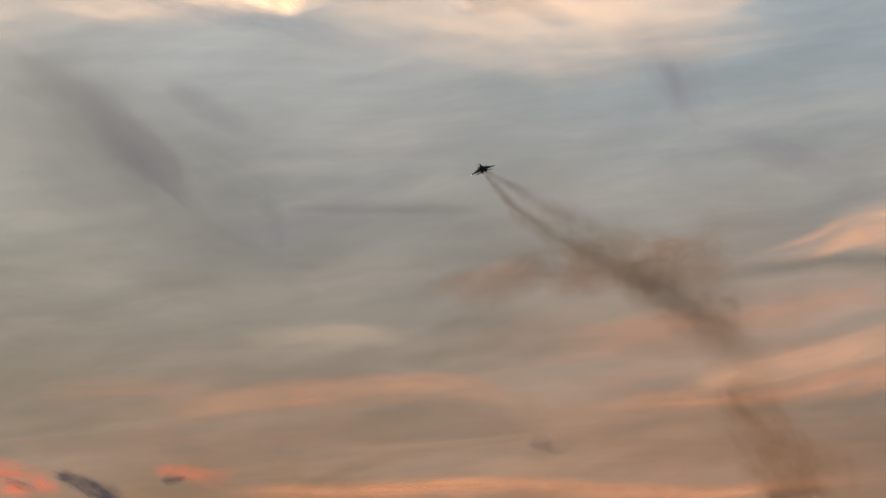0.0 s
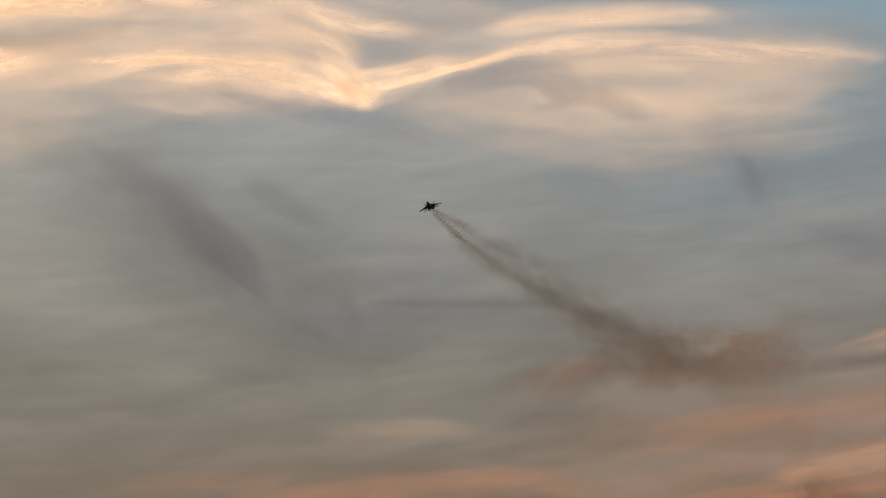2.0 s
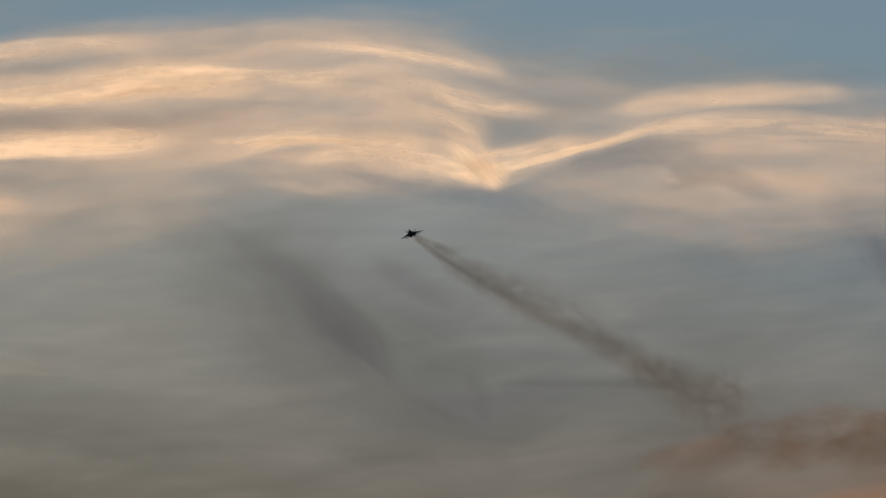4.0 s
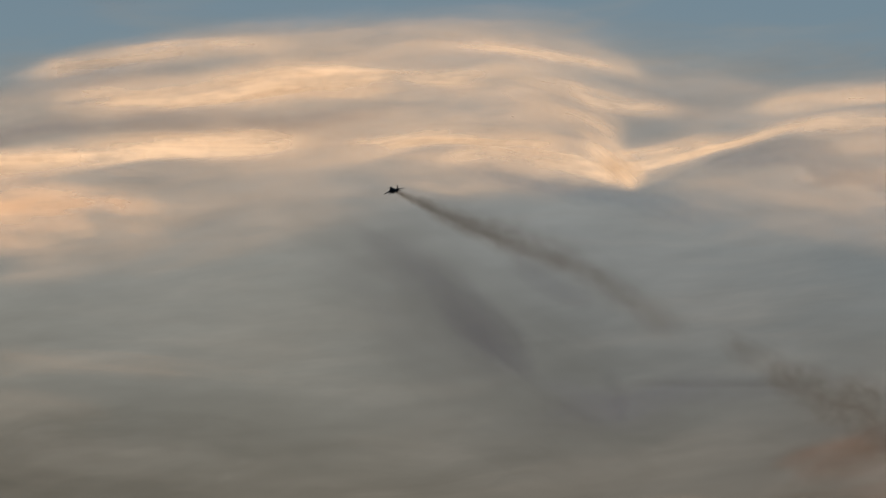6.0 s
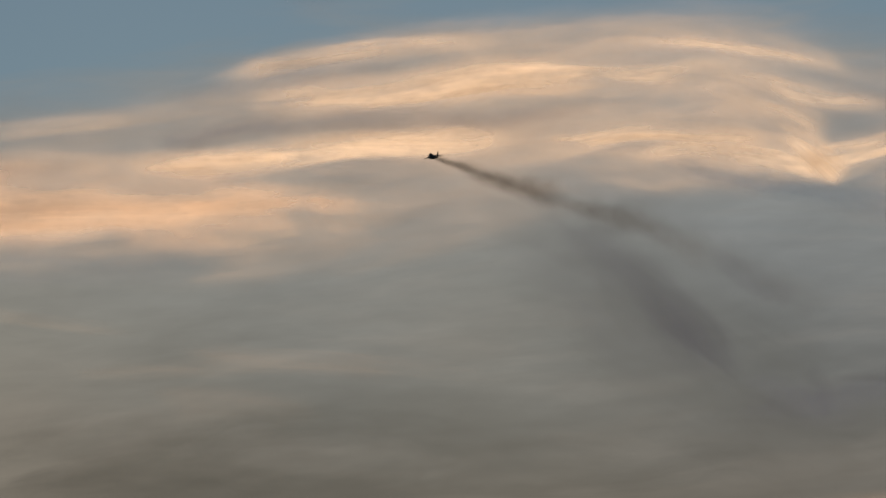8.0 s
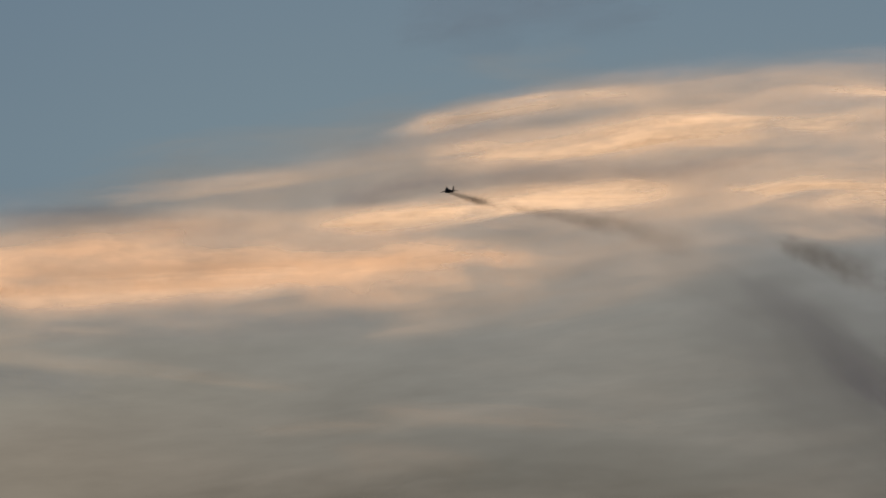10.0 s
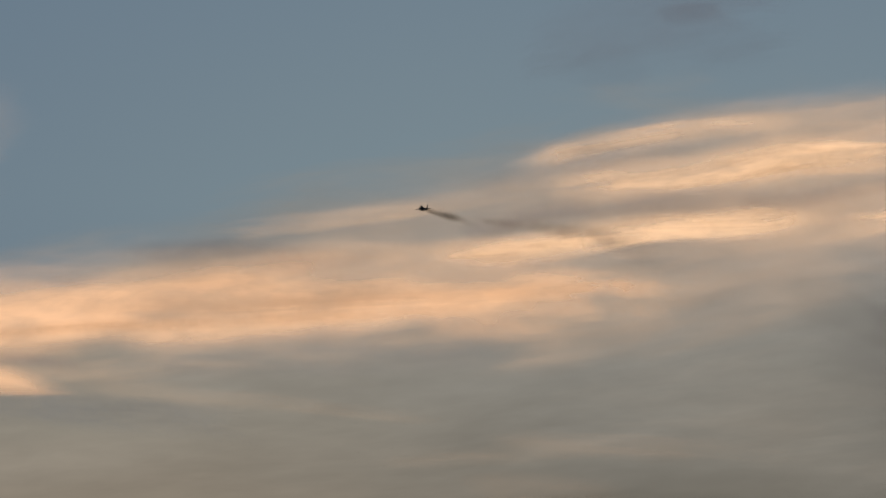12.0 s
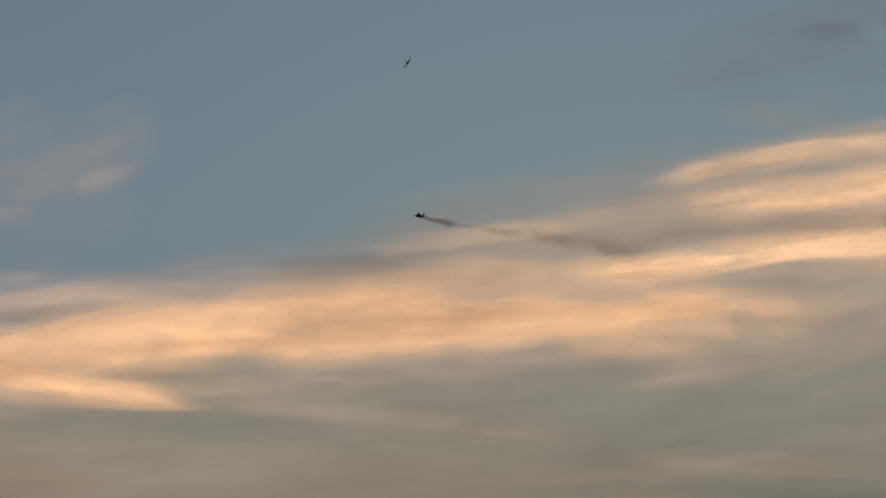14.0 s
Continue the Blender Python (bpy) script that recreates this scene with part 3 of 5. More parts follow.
streak("cloud_patch", "faint pink-grey cloud patch in blue sky", "blush", [
    (23.74, 14.16, 0.54, 0.02), (22.66, 14.47, 0.71, 0.04), (21.57, 14.70, 0.62, 0.03), (20.65, 14.91, 0.45, 0.01)])
streak("cloud_streak", "small faint peach cloud streak", "blush", [
    (22.22, 14.99, 0.12, 0.02), (21.68, 15.19, 0.20, 0.10), (21.13, 15.36, 0.16, 0.05), (20.68, 15.52, 0.11, 0.01)])
streak("cloud_streak", "small faint peach cloud streak", "blush", [
    (23.58, 14.56, 0.11, 0.05), (23.03, 14.64, 0.12, 0.08), (22.58, 14.73, 0.09, 0.02)])
streak("grey_cloud", "faint mauve-grey cloud high in blue sky", "mauve", [
    (12.87, 16.95, 0.27, 0.03), (11.66, 17.31, 0.49, 0.14), (10.26, 17.56, 0.58, 0.20), (8.77, 17.72, 0.62, 0.23), (7.48, 17.69, 0.62, 0.21)])
streak("grey_cloud", "faint mauve-grey cloud high in blue sky", "mauve", [
    (12.80, 16.90, 0.27, 0.03), (11.86, 17.04, 0.40, 0.10), (10.93, 16.81, 0.40, 0.10), (9.99, 16.98, 0.31, 0.03)])
streak("grey_cloud", "small dark cloud high in blue sky", "mauve", [
    (10.36, 17.76, 0.11, 0.11), (9.61, 17.76, 0.15, 0.32), (8.86, 17.81, 0.12, 0.11)])
# ridge light is in its apricot colour, its shade in the gloom sheet that follows
streak("cloud_ridge", "orange-lit cloud ridge with a dark underside", "apricot", [
    (-4.41, 9.60, 0.07, 0.05), (-5.23, 9.76, 0.12, 0.22), (-5.96, 9.93, 0.18, 0.40), (-6.50, 10.11, 0.25, 0.51), (-7.13, 10.18, 0.32, 0.54), (-8.21, 10.29, 0.36, 0.54), (-9.74, 10.49, 0.36, 0.34)])
streak("dark_cloud", "shaded underside of the orange cloud ridge, a separate dark sheet", "gloom", [
    (-3.59, 9.49, 0.11, 0.09), (-4.50, 9.56, 0.13, 0.34), (-5.40, 9.61, 0.15, 0.48), (-6.31, 9.67, 0.16, 0.57), (-7.12, 9.68, 0.18, 0.57), (-8.46, 9.79, 0.20, 0.46)])
streak("cloud_streak", "glowing orange low cloud streak", "apricot", [
    (-3.55, 7.70, 0.12, 0.06), (-4.36, 7.85, 0.18, 0.32), (-5.36, 7.98, 0.21, 0.43), (-6.26, 8.15, 0.24, 0.43), (-7.16, 8.39, 0.27, 0.43), (-8.60, 8.72, 0.29, 0.32)])
streak("cloud_streak", "dull orange streak of low cloud", "ember", [
    (-1.92, 7.38, 0.12, 0.05), (-3.00, 7.52, 0.18, 0.29), (-4.27, 7.60, 0.20, 0.43), (-5.52, 7.62, 0.21, 0.43), (-6.96, 7.88, 0.25, 0.43), (-8.40, 8.11, 0.25, 0.25)])
streak("cloud_streak", "dull orange streak of low cloud", "ember", [
    (-1.48, 8.19, 0.12, 0.04), (-2.39, 8.53, 0.23, 0.13), (-3.57, 8.73, 0.27, 0.22), (-4.93, 8.83, 0.27, 0.22), (-6.47, 9.10, 0.27, 0.19), (-7.91, 9.37, 0.23, 0.11)])
streak("cloud_streak", "small pale peach cloud streak", "blush", [
    (3.68, 8.50, 0.09, 0.01), (2.78, 8.56, 0.16, 0.04), (1.96, 8.61, 0.20, 0.07), (1.23, 8.59, 0.20, 0.06), (0.51, 8.53, 0.14, 0.02), (-0.12, 8.46, 0.08, 0.00)])
streak("cloud_streak", "dull red-brown streak of old smoke haze", "ember", [
    (0.41, 9.16, 0.12, 0.03), (-0.32, 9.36, 0.18, 0.12), (-1.05, 9.56, 0.20, 0.16), (-1.69, 9.68, 0.16, 0.06)])
streak("cloud_streak", "dull orange streak of low cloud", "ember", [
    (5.48, 7.31, 0.18, 0.06), (3.95, 7.53, 0.23, 0.21), (2.42, 7.70, 0.23, 0.29), (0.79, 7.79, 0.23, 0.32), (-0.66, 7.74, 0.20, 0.29), (-1.83, 7.47, 0.14, 0.08)])
streak("cloud_streak", "dull orange streak of low cloud", "ember", [
    (7.09, 7.67, 0.12, 0.04), (5.75, 7.80, 0.16, 0.11), (4.40, 7.89, 0.16, 0.11), (3.05, 7.99, 0.12, 0.04)])
streak("cloud_streak", "glowing orange low cloud streak", "ember", [
    (4.40, 6.06, 0.12, 0.11), (2.61, 6.13, 0.16, 0.53), (0.36, 6.18, 0.18, 0.63), (-1.89, 6.16, 0.18, 0.63), (-4.58, 6.09, 0.18, 0.60), (-7.70, 6.18, 0.21, 0.54)])
streak("cloud_streak", "small red-orange low cloud", "redcloud", [
    (4.85, 6.59, 0.06, 0.22), (4.31, 6.50, 0.12, 0.55), (3.68, 6.41, 0.12, 0.61), (3.15, 6.53, 0.05, 0.22)])
streak("cloud_streak", "small red-orange low cloud", "redcloud", [
    (7.61, 6.51, 0.23, 0.66), (6.81, 6.40, 0.27, 0.88), (6.28, 6.27, 0.18, 0.61), (5.92, 6.18, 0.09, 0.17)])
streak("cloud_streak", "dark red streak in low cloud", "dusk", [
    (7.08, 6.42, 0.05, 0.11), (6.77, 6.29, 0.07, 0.39), (6.41, 6.22, 0.04, 0.11)])
streak("dark_cloud", "small dark mauve cumulus scrap", "dusk", [
    (6.33, 6.54, 0.06, 0.66), (6.08, 6.45, 0.12, 1.04), (5.83, 6.36, 0.13, 1.10), (5.61, 6.25, 0.15, 1.10), (5.34, 6.11, 0.15, 1.10), (5.03, 5.93, 0.12, 0.88)])
streak("dark_cloud", "small dark mauve cumulus scrap", "dusk", [
    (4.60, 6.38, 0.04, 0.33), (4.42, 6.39, 0.09, 0.88), (4.24, 6.40, 0.07, 0.66), (4.08, 6.41, 0.04, 0.22)])
streak("dark_cloud", "small dark mauve cumulus scrap", "dusk", [
    (-1.24, 6.82, 0.04, 0.22), (-1.42, 6.89, 0.10, 0.40), (-1.60, 6.87, 0.10, 0.40), (-1.78, 6.77, 0.06, 0.22), (-2.01, 6.80, 0.04, 0.11)])
streak("grey_cloud", "flat grey cloud streak", "gloom", [
    (0.60, 8.67, 0.12, 0.08), (-0.13, 8.77, 0.25, 0.34), (-0.86, 8.81, 0.27, 0.34), (-1.49, 8.73, 0.20, 0.16), (-2.03, 8.61, 0.11, 0.04)])
streak("grey_cloud", "flat grey cloud streak", "gloom", [
    (0.97, 8.14, 0.11, 0.05), (0.15, 8.31, 0.16, 0.28), (-0.67, 8.46, 0.16, 0.28), (-1.49, 8.59, 0.11, 0.08)])
streak("grey_cloud", "flat grey-brown cloud streak", "gloom", [
    (4.40, 7.67, 0.09, 0.05), (3.32, 7.84, 0.12, 0.23), (2.06, 7.99, 0.12, 0.21), (0.79, 8.05, 0.09, 0.05)])
streak("grey_cloud", "flat grey-brown cloud streak", "gloom", [
    (2.06, 7.07, 0.12, 0.08), (0.80, 7.33, 0.20, 0.28), (-0.29, 7.40, 0.23, 0.34), (-1.19, 7.23, 0.18, 0.16), (-1.73, 7.02, 0.11, 0.04)])
streak("grey_cloud", "flat grey-brown cloud streak", "gloom", [
    (7.08, 6.91, 0.18, 0.08), (5.30, 6.91, 0.20, 0.21), (3.32, 6.81, 0.20, 0.21), (1.34, 6.69, 0.16, 0.10)])
streak("grey_cloud", "flat grey-brown cloud streak", "gloom", [
    (-2.11, 8.00, 0.11, 0.05), (-3.02, 8.25, 0.16, 0.10), (-4.11, 8.39, 0.18, 0.10), (-5.55, 8.37, 0.16, 0.18), (-7.00, 8.77, 0.16, 0.21), (-8.25, 9.00, 0.14, 0.08)])
streak("grey_cloud", "flat grey-brown cloud streak", "gloom", [
    (-3.26, 7.08, 0.14, 0.05), (-4.17, 7.33, 0.20, 0.16), (-5.69, 7.31, 0.21, 0.26), (-7.13, 7.52, 0.23, 0.28), (-8.56, 7.66, 0.20, 0.13)])
streak("grey_cloud", "thin dark cloud line", "gloom", [
    (2.95, 10.64, 0.06, 0.05), (1.85, 10.66, 0.07, 0.19), (0.76, 10.67, 0.08, 0.25), (-0.15, 10.64, 0.08, 0.25), (-0.98, 10.60, 0.06, 0.08)])
streak("grey_cloud", "dark grey low cloud bank", "gloom", [
    (17.54, 8.63, 0.54, 0.14), (15.37, 9.13, 0.59, 0.34), (13.16, 9.46, 0.55, 0.41), (11.55, 9.76, 0.48, 0.34), (9.56, 9.97, 0.54, 0.21), (7.74, 9.63, 0.54, 0.11), (5.92, 9.29, 0.45, 0.02)])
streak("grey_cloud", "dark grey low cloud bank", "gloom", [
    (16.66, 8.39, 0.39, 0.23), (14.47, 8.72, 0.39, 0.34), (12.42, 8.90, 0.36, 0.39), (10.44, 8.80, 0.32, 0.23), (8.46, 9.27, 0.34, 0.18), (6.83, 9.64, 0.27, 0.03)])
streak("grey_cloud", "dark mauve-grey cloud field", "gloom", [
    (8.92, 13.41, 0.36, 0.03), (7.64, 13.16, 0.54, 0.11), (6.44, 12.73, 0.62, 0.15), (5.52, 12.02, 0.66, 0.14), (4.70, 11.21, 0.54, 0.06)])
streak("grey_cloud", "dark grey hollow in low cloud", "gloom", [
    (9.74, 9.47, 0.36, 0.11), (8.31, 9.67, 0.41, 0.23), (6.69, 9.86, 0.39, 0.14), (5.06, 10.05, 0.36, 0.06)])
streak("grey_cloud", "dark mauve-grey cloud field", "mauve", [
    (4.70, 10.41, 0.18, 0.06), (3.78, 10.41, 0.32, 0.23), (2.69, 10.23, 0.34, 0.28), (1.60, 10.49, 0.27, 0.23), (0.32, 10.60, 0.18, 0.16), (-0.77, 10.55, 0.12, 0.05)])
streak("smoke_haze", "old drifting smoke smear thinning in the air", "mauve", [
    (-3.54, 13.08, 0.11, 0.08), (-3.76, 12.71, 0.16, 0.30), (-3.89, 12.35, 0.18, 0.30), (-3.93, 11.95, 0.12, 0.08)])
streak("smoke_haze", "old drifting smoke smear thinning in the air", "mauve", [
    (-4.29, 11.85, 0.11, 0.06), (-5.10, 11.53, 0.20, 0.33), (-5.73, 11.27, 0.21, 0.43), (-6.26, 11.03, 0.16, 0.20), (-6.71, 10.83, 0.09, 0.04)])
streak("smoke_haze", "old drifting smoke smear thinning in the air", "mauve", [
    (-2.49, 13.74, 0.18, 0.06), (-3.30, 13.27, 0.32, 0.25), (-3.83, 12.63, 0.39, 0.33), (-4.08, 12.00, 0.36, 0.20), (-4.51, 11.36, 0.27, 0.06)])
streak("smoke_haze", "old drifting smoke smear thinning in the air", "gloom", [
    (0.13, 11.19, 0.18, 0.03), (-0.88, 11.17, 0.32, 0.16), (-1.69, 10.98, 0.30, 0.14), (-2.51, 10.87, 0.21, 0.03)])
streak("smoke_haze", "dark knot of old exhaust smoke", "brownsmoke", [
    (-2.51, 9.73, 0.16, 0.05), (-3.05, 9.54, 0.27, 0.20), (-3.59, 9.49, 0.27, 0.20), (-4.23, 9.51, 0.20, 0.13), (-4.86, 9.52, 0.12, 0.04)])
streak("smoke_haze", "brown exhaust smoke sinking from the knot", "brownsmoke", [
    (-2.78, 9.51, 0.21, 0.05), (-3.31, 9.28, 0.32, 0.18), (-3.76, 9.00, 0.30, 0.14), (-4.16, 8.59, 0.25, 0.08), (-4.55, 8.17, 0.30, 0.16), (-4.91, 8.25, 0.20, 0.03)])
streak("smoke_haze", "tall brown plume of old exhaust smoke", "brownsmoke", [
    (-4.37, 8.13, 0.27, 0.11), (-4.54, 7.68, 0.32, 0.40), (-4.88, 7.23, 0.45, 0.64), (-5.32, 6.68, 0.59, 0.73), (-5.57, 6.14, 0.75, 0.68), (-5.81, 5.25, 0.98, 0.55)])
streak("smoke_haze", "dark red-brown bank of smoke haze", "brownsmoke", [
    (0.70, 9.05, 0.21, 0.06), (-0.39, 9.35, 0.29, 0.33), (-1.48, 9.60, 0.32, 0.46), (-2.66, 9.71, 0.41, 0.61), (-3.84, 9.82, 0.45, 0.55), (-5.28, 10.00, 0.45, 0.44)])
# two sheets added to darken the lower right of the view
streak("grey_cloud", "grey-brown sheet added to darken the low sky under the arch", "gloom", [
    (3.65, 9.46, 0.45, 0.03), (1.84, 9.63, 0.71, 0.14), (0.03, 9.79, 0.85, 0.20), (-1.77, 9.94, 0.80, 0.16), (-3.55, 10.07, 0.62, 0.03)])
streak("grey_cloud", "broad dusky sheet added to darken the sky round the old smoke", "gloom", [
    (7.61, 12.08, 0.54, 0.02), (6.24, 11.62, 0.80, 0.09), (4.88, 10.99, 0.98, 0.17), (3.54, 10.25, 1.07, 0.21), (2.30, 9.52, 0.98, 0.14), (1.07, 8.97, 0.71, 0.02)])


# ---- the jet ----
def loft(sections, sides=16):
    """A closed body from sections (y, x, z, half width, half height, squareness)."""
    bm = bmesh.new()
    last = None
    for y, x, z, w, h, q in sections:
        ring = []
        for i in range(sides):
            a = 2 * math.pi * i / sides
            c, s = math.cos(a), math.sin(a)
            ring.append(bm.verts.new((x + w * math.copysign(abs(c) ** q, c), y, z + h * math.copysign(abs(s) ** q, s))))
        if last:
            for i in range(sides):
                bm.faces.new((last[i], last[(i + 1) % sides], ring[(i + 1) % sides], ring[i]))
        else:
            bm.faces.new(ring)
        last = ring
    bm.faces.new(last)
    return bm


def foil(root, tip, lift=(0, 0, 1), thick=(0.16, 0.05)):
    """A wing or fin from (leading, trailing) points at its root and tip."""
    bm = bmesh.new()
    rings = []
    up = Vector(lift)
    for (a, b), t in ((root, thick[0]), (tip, thick[1])):
        a, b = Vector(a), Vector(b)
        rings.append([bm.verts.new(a.lerp(b, f) + up * t * h) for f, h in ((0, 0), (0.15, 0.7), (0.45, 1), (0.8, 0.5), (1, 0), (0.8, -0.5), (0.45, -1), (0.15, -0.7))])
    for i in range(8):
        bm.faces.new((rings[0][i], rings[0][(i + 1) % 8], rings[1][(i + 1) % 8], rings[1][i]))
    bm.faces.new(rings[0])
    bm.faces.new(rings[1])
    return bm


def fighter_jet():
    jet = tagged(new("fighter_jet"), "dark grey twin-engine fighter jet with twin tail fins, flying away", "jet")
    part("fuselage", loft([(6.2, 0, 0.10, 0.52, 0.52, 1), (4.6, 0, 0.12, 0.72, 0.74, 1), (3.0, 0, 0.16, 0.85, 0.85, 0.95), (1.2, 0, 0.18, 1.10, 0.72, 0.8),
                           (-1.5, 0, 0.16, 1.45, 0.58, 0.7), (-4.5, 0, 0.10, 1.30, 0.42, 0.7), (-6.6, 0, 0.05, 0.55, 0.20, 0.8), (-8.0, 0, 0.05, 0.12, 0.10, 1)]), PAINT, jet)
    part("nose_cone", loft([(9.3, 0, -0.14, 0.02, 0.02, 1), (8.8, 0, -0.10, 0.14, 0.14, 1), (7.8, 0, -0.02, 0.33, 0.33, 1), (6.9, 0, 0.05, 0.46, 0.46, 1), (6.21, 0, 0.10, 0.53, 0.53, 1)]), RADOME, jet, "dark radome nose cone")
    part("pitot_probe", loft([(10.2, 0, -0.15, 0.02, 0.02, 1), (9.25, 0, -0.14, 0.035, 0.035, 1)], 8), METAL, jet)
    part("canopy", loft([(5.7, 0, 0.62, 0.10, 0.05, 1), (5.1, 0, 0.80, 0.42, 0.40, 1), (4.2, 0, 0.96, 0.54, 0.60, 1), (3.2, 0, 0.98, 0.52, 0.56, 1), (2.0, 0, 0.92, 0.30, 0.30, 1)]), GLASS, jet, "smoked glass bubble canopy")
    part("spine", loft([(2.6, 0, 0.92, 0.44, 0.46, 1), (0.5, 0, 0.80, 0.50, 0.40, 1), (-2.5, 0, 0.62, 0.40, 0.20, 1), (-5.5, 0, 0.38, 0.20, 0.10, 1)]), PAINT, jet)
    for s in (-1, 1):
        nacelle = part("engine_nacelle", loft([(2.1, 1.12 * s, -0.62, 0.50, 0.42, 0.5), (1.0, 1.12 * s, -0.66, 0.56, 0.52, 0.55), (-1.5, 1.08 * s, -0.55, 0.62, 0.60, 0.7),
                                               (-4.5, 0.98 * s, -0.36, 0.64, 0.62, 0.9), (-6.4, 0.92 * s, -0.20, 0.58, 0.56, 1)]), PAINT, jet)
        # solid plug; its black stands in for the shade inside the intake
        part("air_intake", loft([(2.16, 1.12 * s, -0.62, 0.43, 0.35, 0.5), (1.7, 1.12 * s, -0.62, 0.42, 0.34, 0.5)]), DARK, nacelle, "black plug in place of the shaded intake mouth")
        part("exhaust_nozzle", loft([(-6.35, 0.92 * s, -0.20, 0.56, 0.54, 1), (-7.2, 0.92 * s, -0.17, 0.50, 0.49, 1), (-7.6, 0.92 * s, -0.15, 0.42, 0.42, 1)]), METAL, nacelle, "burnt metal exhaust nozzle")
        wing = part("wing", foil(((1.3 * s, 2.0, 0.18), (1.3 * s, -3.6, 0.16)), ((5.68 * s, -2.75, -0.10), (5.68 * s, -4.05, -0.10))), PAINT, jet)
        part("flap", foil(((1.7 * s, -3.45, 0.15), (1.7 * s, -4.3, 0.10)), ((3.6 * s, -3.62, 0.03), (3.6 * s, -4.4, -0.02)), (0, 0, 1), (0.05, 0.04)), PAINT, wing)
        part("pylon", loft([(-0.2, 3.0 * s, -0.12, 0.06, 0.16, 1), (-1.2, 3.0 * s, -0.14, 0.08, 0.20, 1), (-2.8, 3.0 * s, -0.10, 0.05, 0.12, 1)], 8), PAINT, wing)
        part("leading_edge_extension", foil(((0.6 * s, 5.2, 0.22), (0.9 * s, 1.2, 0.18)), ((1.5 * s, 2.4, 0.20), (1.9 * s, 1.0, 0.16)), (0, 0, 1), (0.10, 0.06)), PAINT, jet)
        part("tail_boom", loft([(-3.4, 1.62 * s, 0.10, 0.10, 0.16, 0.8), (-5.0, 1.68 * s, 0.10, 0.20, 0.22, 0.8), (-7.4, 1.62 * s, 0.06, 0.12, 0.12, 1)], 10), PAINT, jet)
        fin = part("tail_fin", foil(((1.62 * s, -3.4, 0.25), (1.62 * s, -7.3, 0.22)), ((2.0 * s, -6.2, 3.0), (2.0 * s, -8.1, 3.0)), (1, 0, 0), (0.14, 0.05)), PAINT, jet)
        part("rudder", foil(((1.66 * s, -7.25, 0.65), (1.66 * s, -7.85, 0.65)), ((1.93 * s, -7.95, 2.65), (1.93 * s, -8.4, 2.65)), (1, 0, 0), (0.05, 0.03)), PAINT, fin)
        part("tailplane", foil(((1.75 * s, -5.2, 0.05), (1.75 * s, -7.5, 0.05)), ((3.88 * s, -7.6, -0.10), (3.88 * s, -8.6, -0.10)), (0, 0, 1), (0.09, 0.04)), PAINT, jet)
    return jet


jet = fighter_jet()


# ---- the exhaust trail: rigid lengths of smoke that follow the jet ----
def smoke_length(name, i, w0, w1, density, parent):
    """One length of smoke: a middle sheet with a wisp before and one behind it; x runs away from the jet."""
    rnd = random.Random(31 * i + len(name))
    long = SMOKE_LONG[i]
    body = None
    for k in (1, 0, 2):
        bm = bmesh.new()
        lag, rise = (k - 1) * w1 * 0.5, rnd.uniform(-0.3, 0.3)
        rows, halves, lengths = [], [], []
        for s in range(13):
            f = s / 12
            w = w0 + (w1 - w0) * f
            x = (f - 0.5) * long
            wave = rise * w + 0.14 * w * math.sin(f * 5 + k * 2.1 + i)
            rows.append([Vector((x, lag + 0.2 * w * (1 - v * v), wave + v * w)) for v in (-1, -0.6, -0.2, 0.2, 0.6, 1)])
            halves.append(w)
            lengths.append(f * long)
        sheet(bm, rows, [density] * 13, halves, lengths, (0.05 if i == 0 and w0 < 2 else 0.35, 0.35), 40.0 * i + 13.0 * k)
        ob = part("wisp" if body else name, bm, VAPOUR["exhaust"], body or parent)
        body = body or ob
    return body


SMOKE_LONG = [33.0, 42.0, 46.0, 50.0, 55.0, 60.0]
trail = tagged(new("smoke_trail"), "twin brown-grey exhaust smoke trail spreading behind the jet", "smoke trail")
lower = [smoke_length("lower_strand", i, w0, w1, k, trail) for i, (w0, w1, k) in enumerate(
    ((1.0, 3.9, 0.30), (3.7, 8.0, 0.23), (7.4, 11.4, 0.17), (10.4, 13.6, 0.10), (11.6, 15.0, 0.04), (12.6, 17.0, 0.03)))]
upper = [smoke_length("upper_strand", i, w0, w1, k, trail) for i, (w0, w1, k) in enumerate(
    ((1.0, 4.4, 0.25), (4.2, 9.4, 0.20), (8.8, 12.6, 0.16), (11.0, 14.0, 0.10), (12.0, 15.6, 0.04), (12.6, 17.0, 0.03)))]
thin = [smoke_length("core_strand", i, w0, w1, k, trail) for i, (w0, w1, k) in enumerate(
    ((1.2, 3.0, 0.12), (2.6, 5.4, 0.16), (5.0, 8.0, 0.16), (7.0, 10.0, 0.14), (9.0, 13.0, 0.10)))]
old = [smoke_length("old_strand", i, w0, w1, k, trail) for i, (w0, w1, k) in enumerate(((9.0, 13.0, 0.12), (12.0, 17.0, 0.22), (15.0, 21.0, 0.27)))]


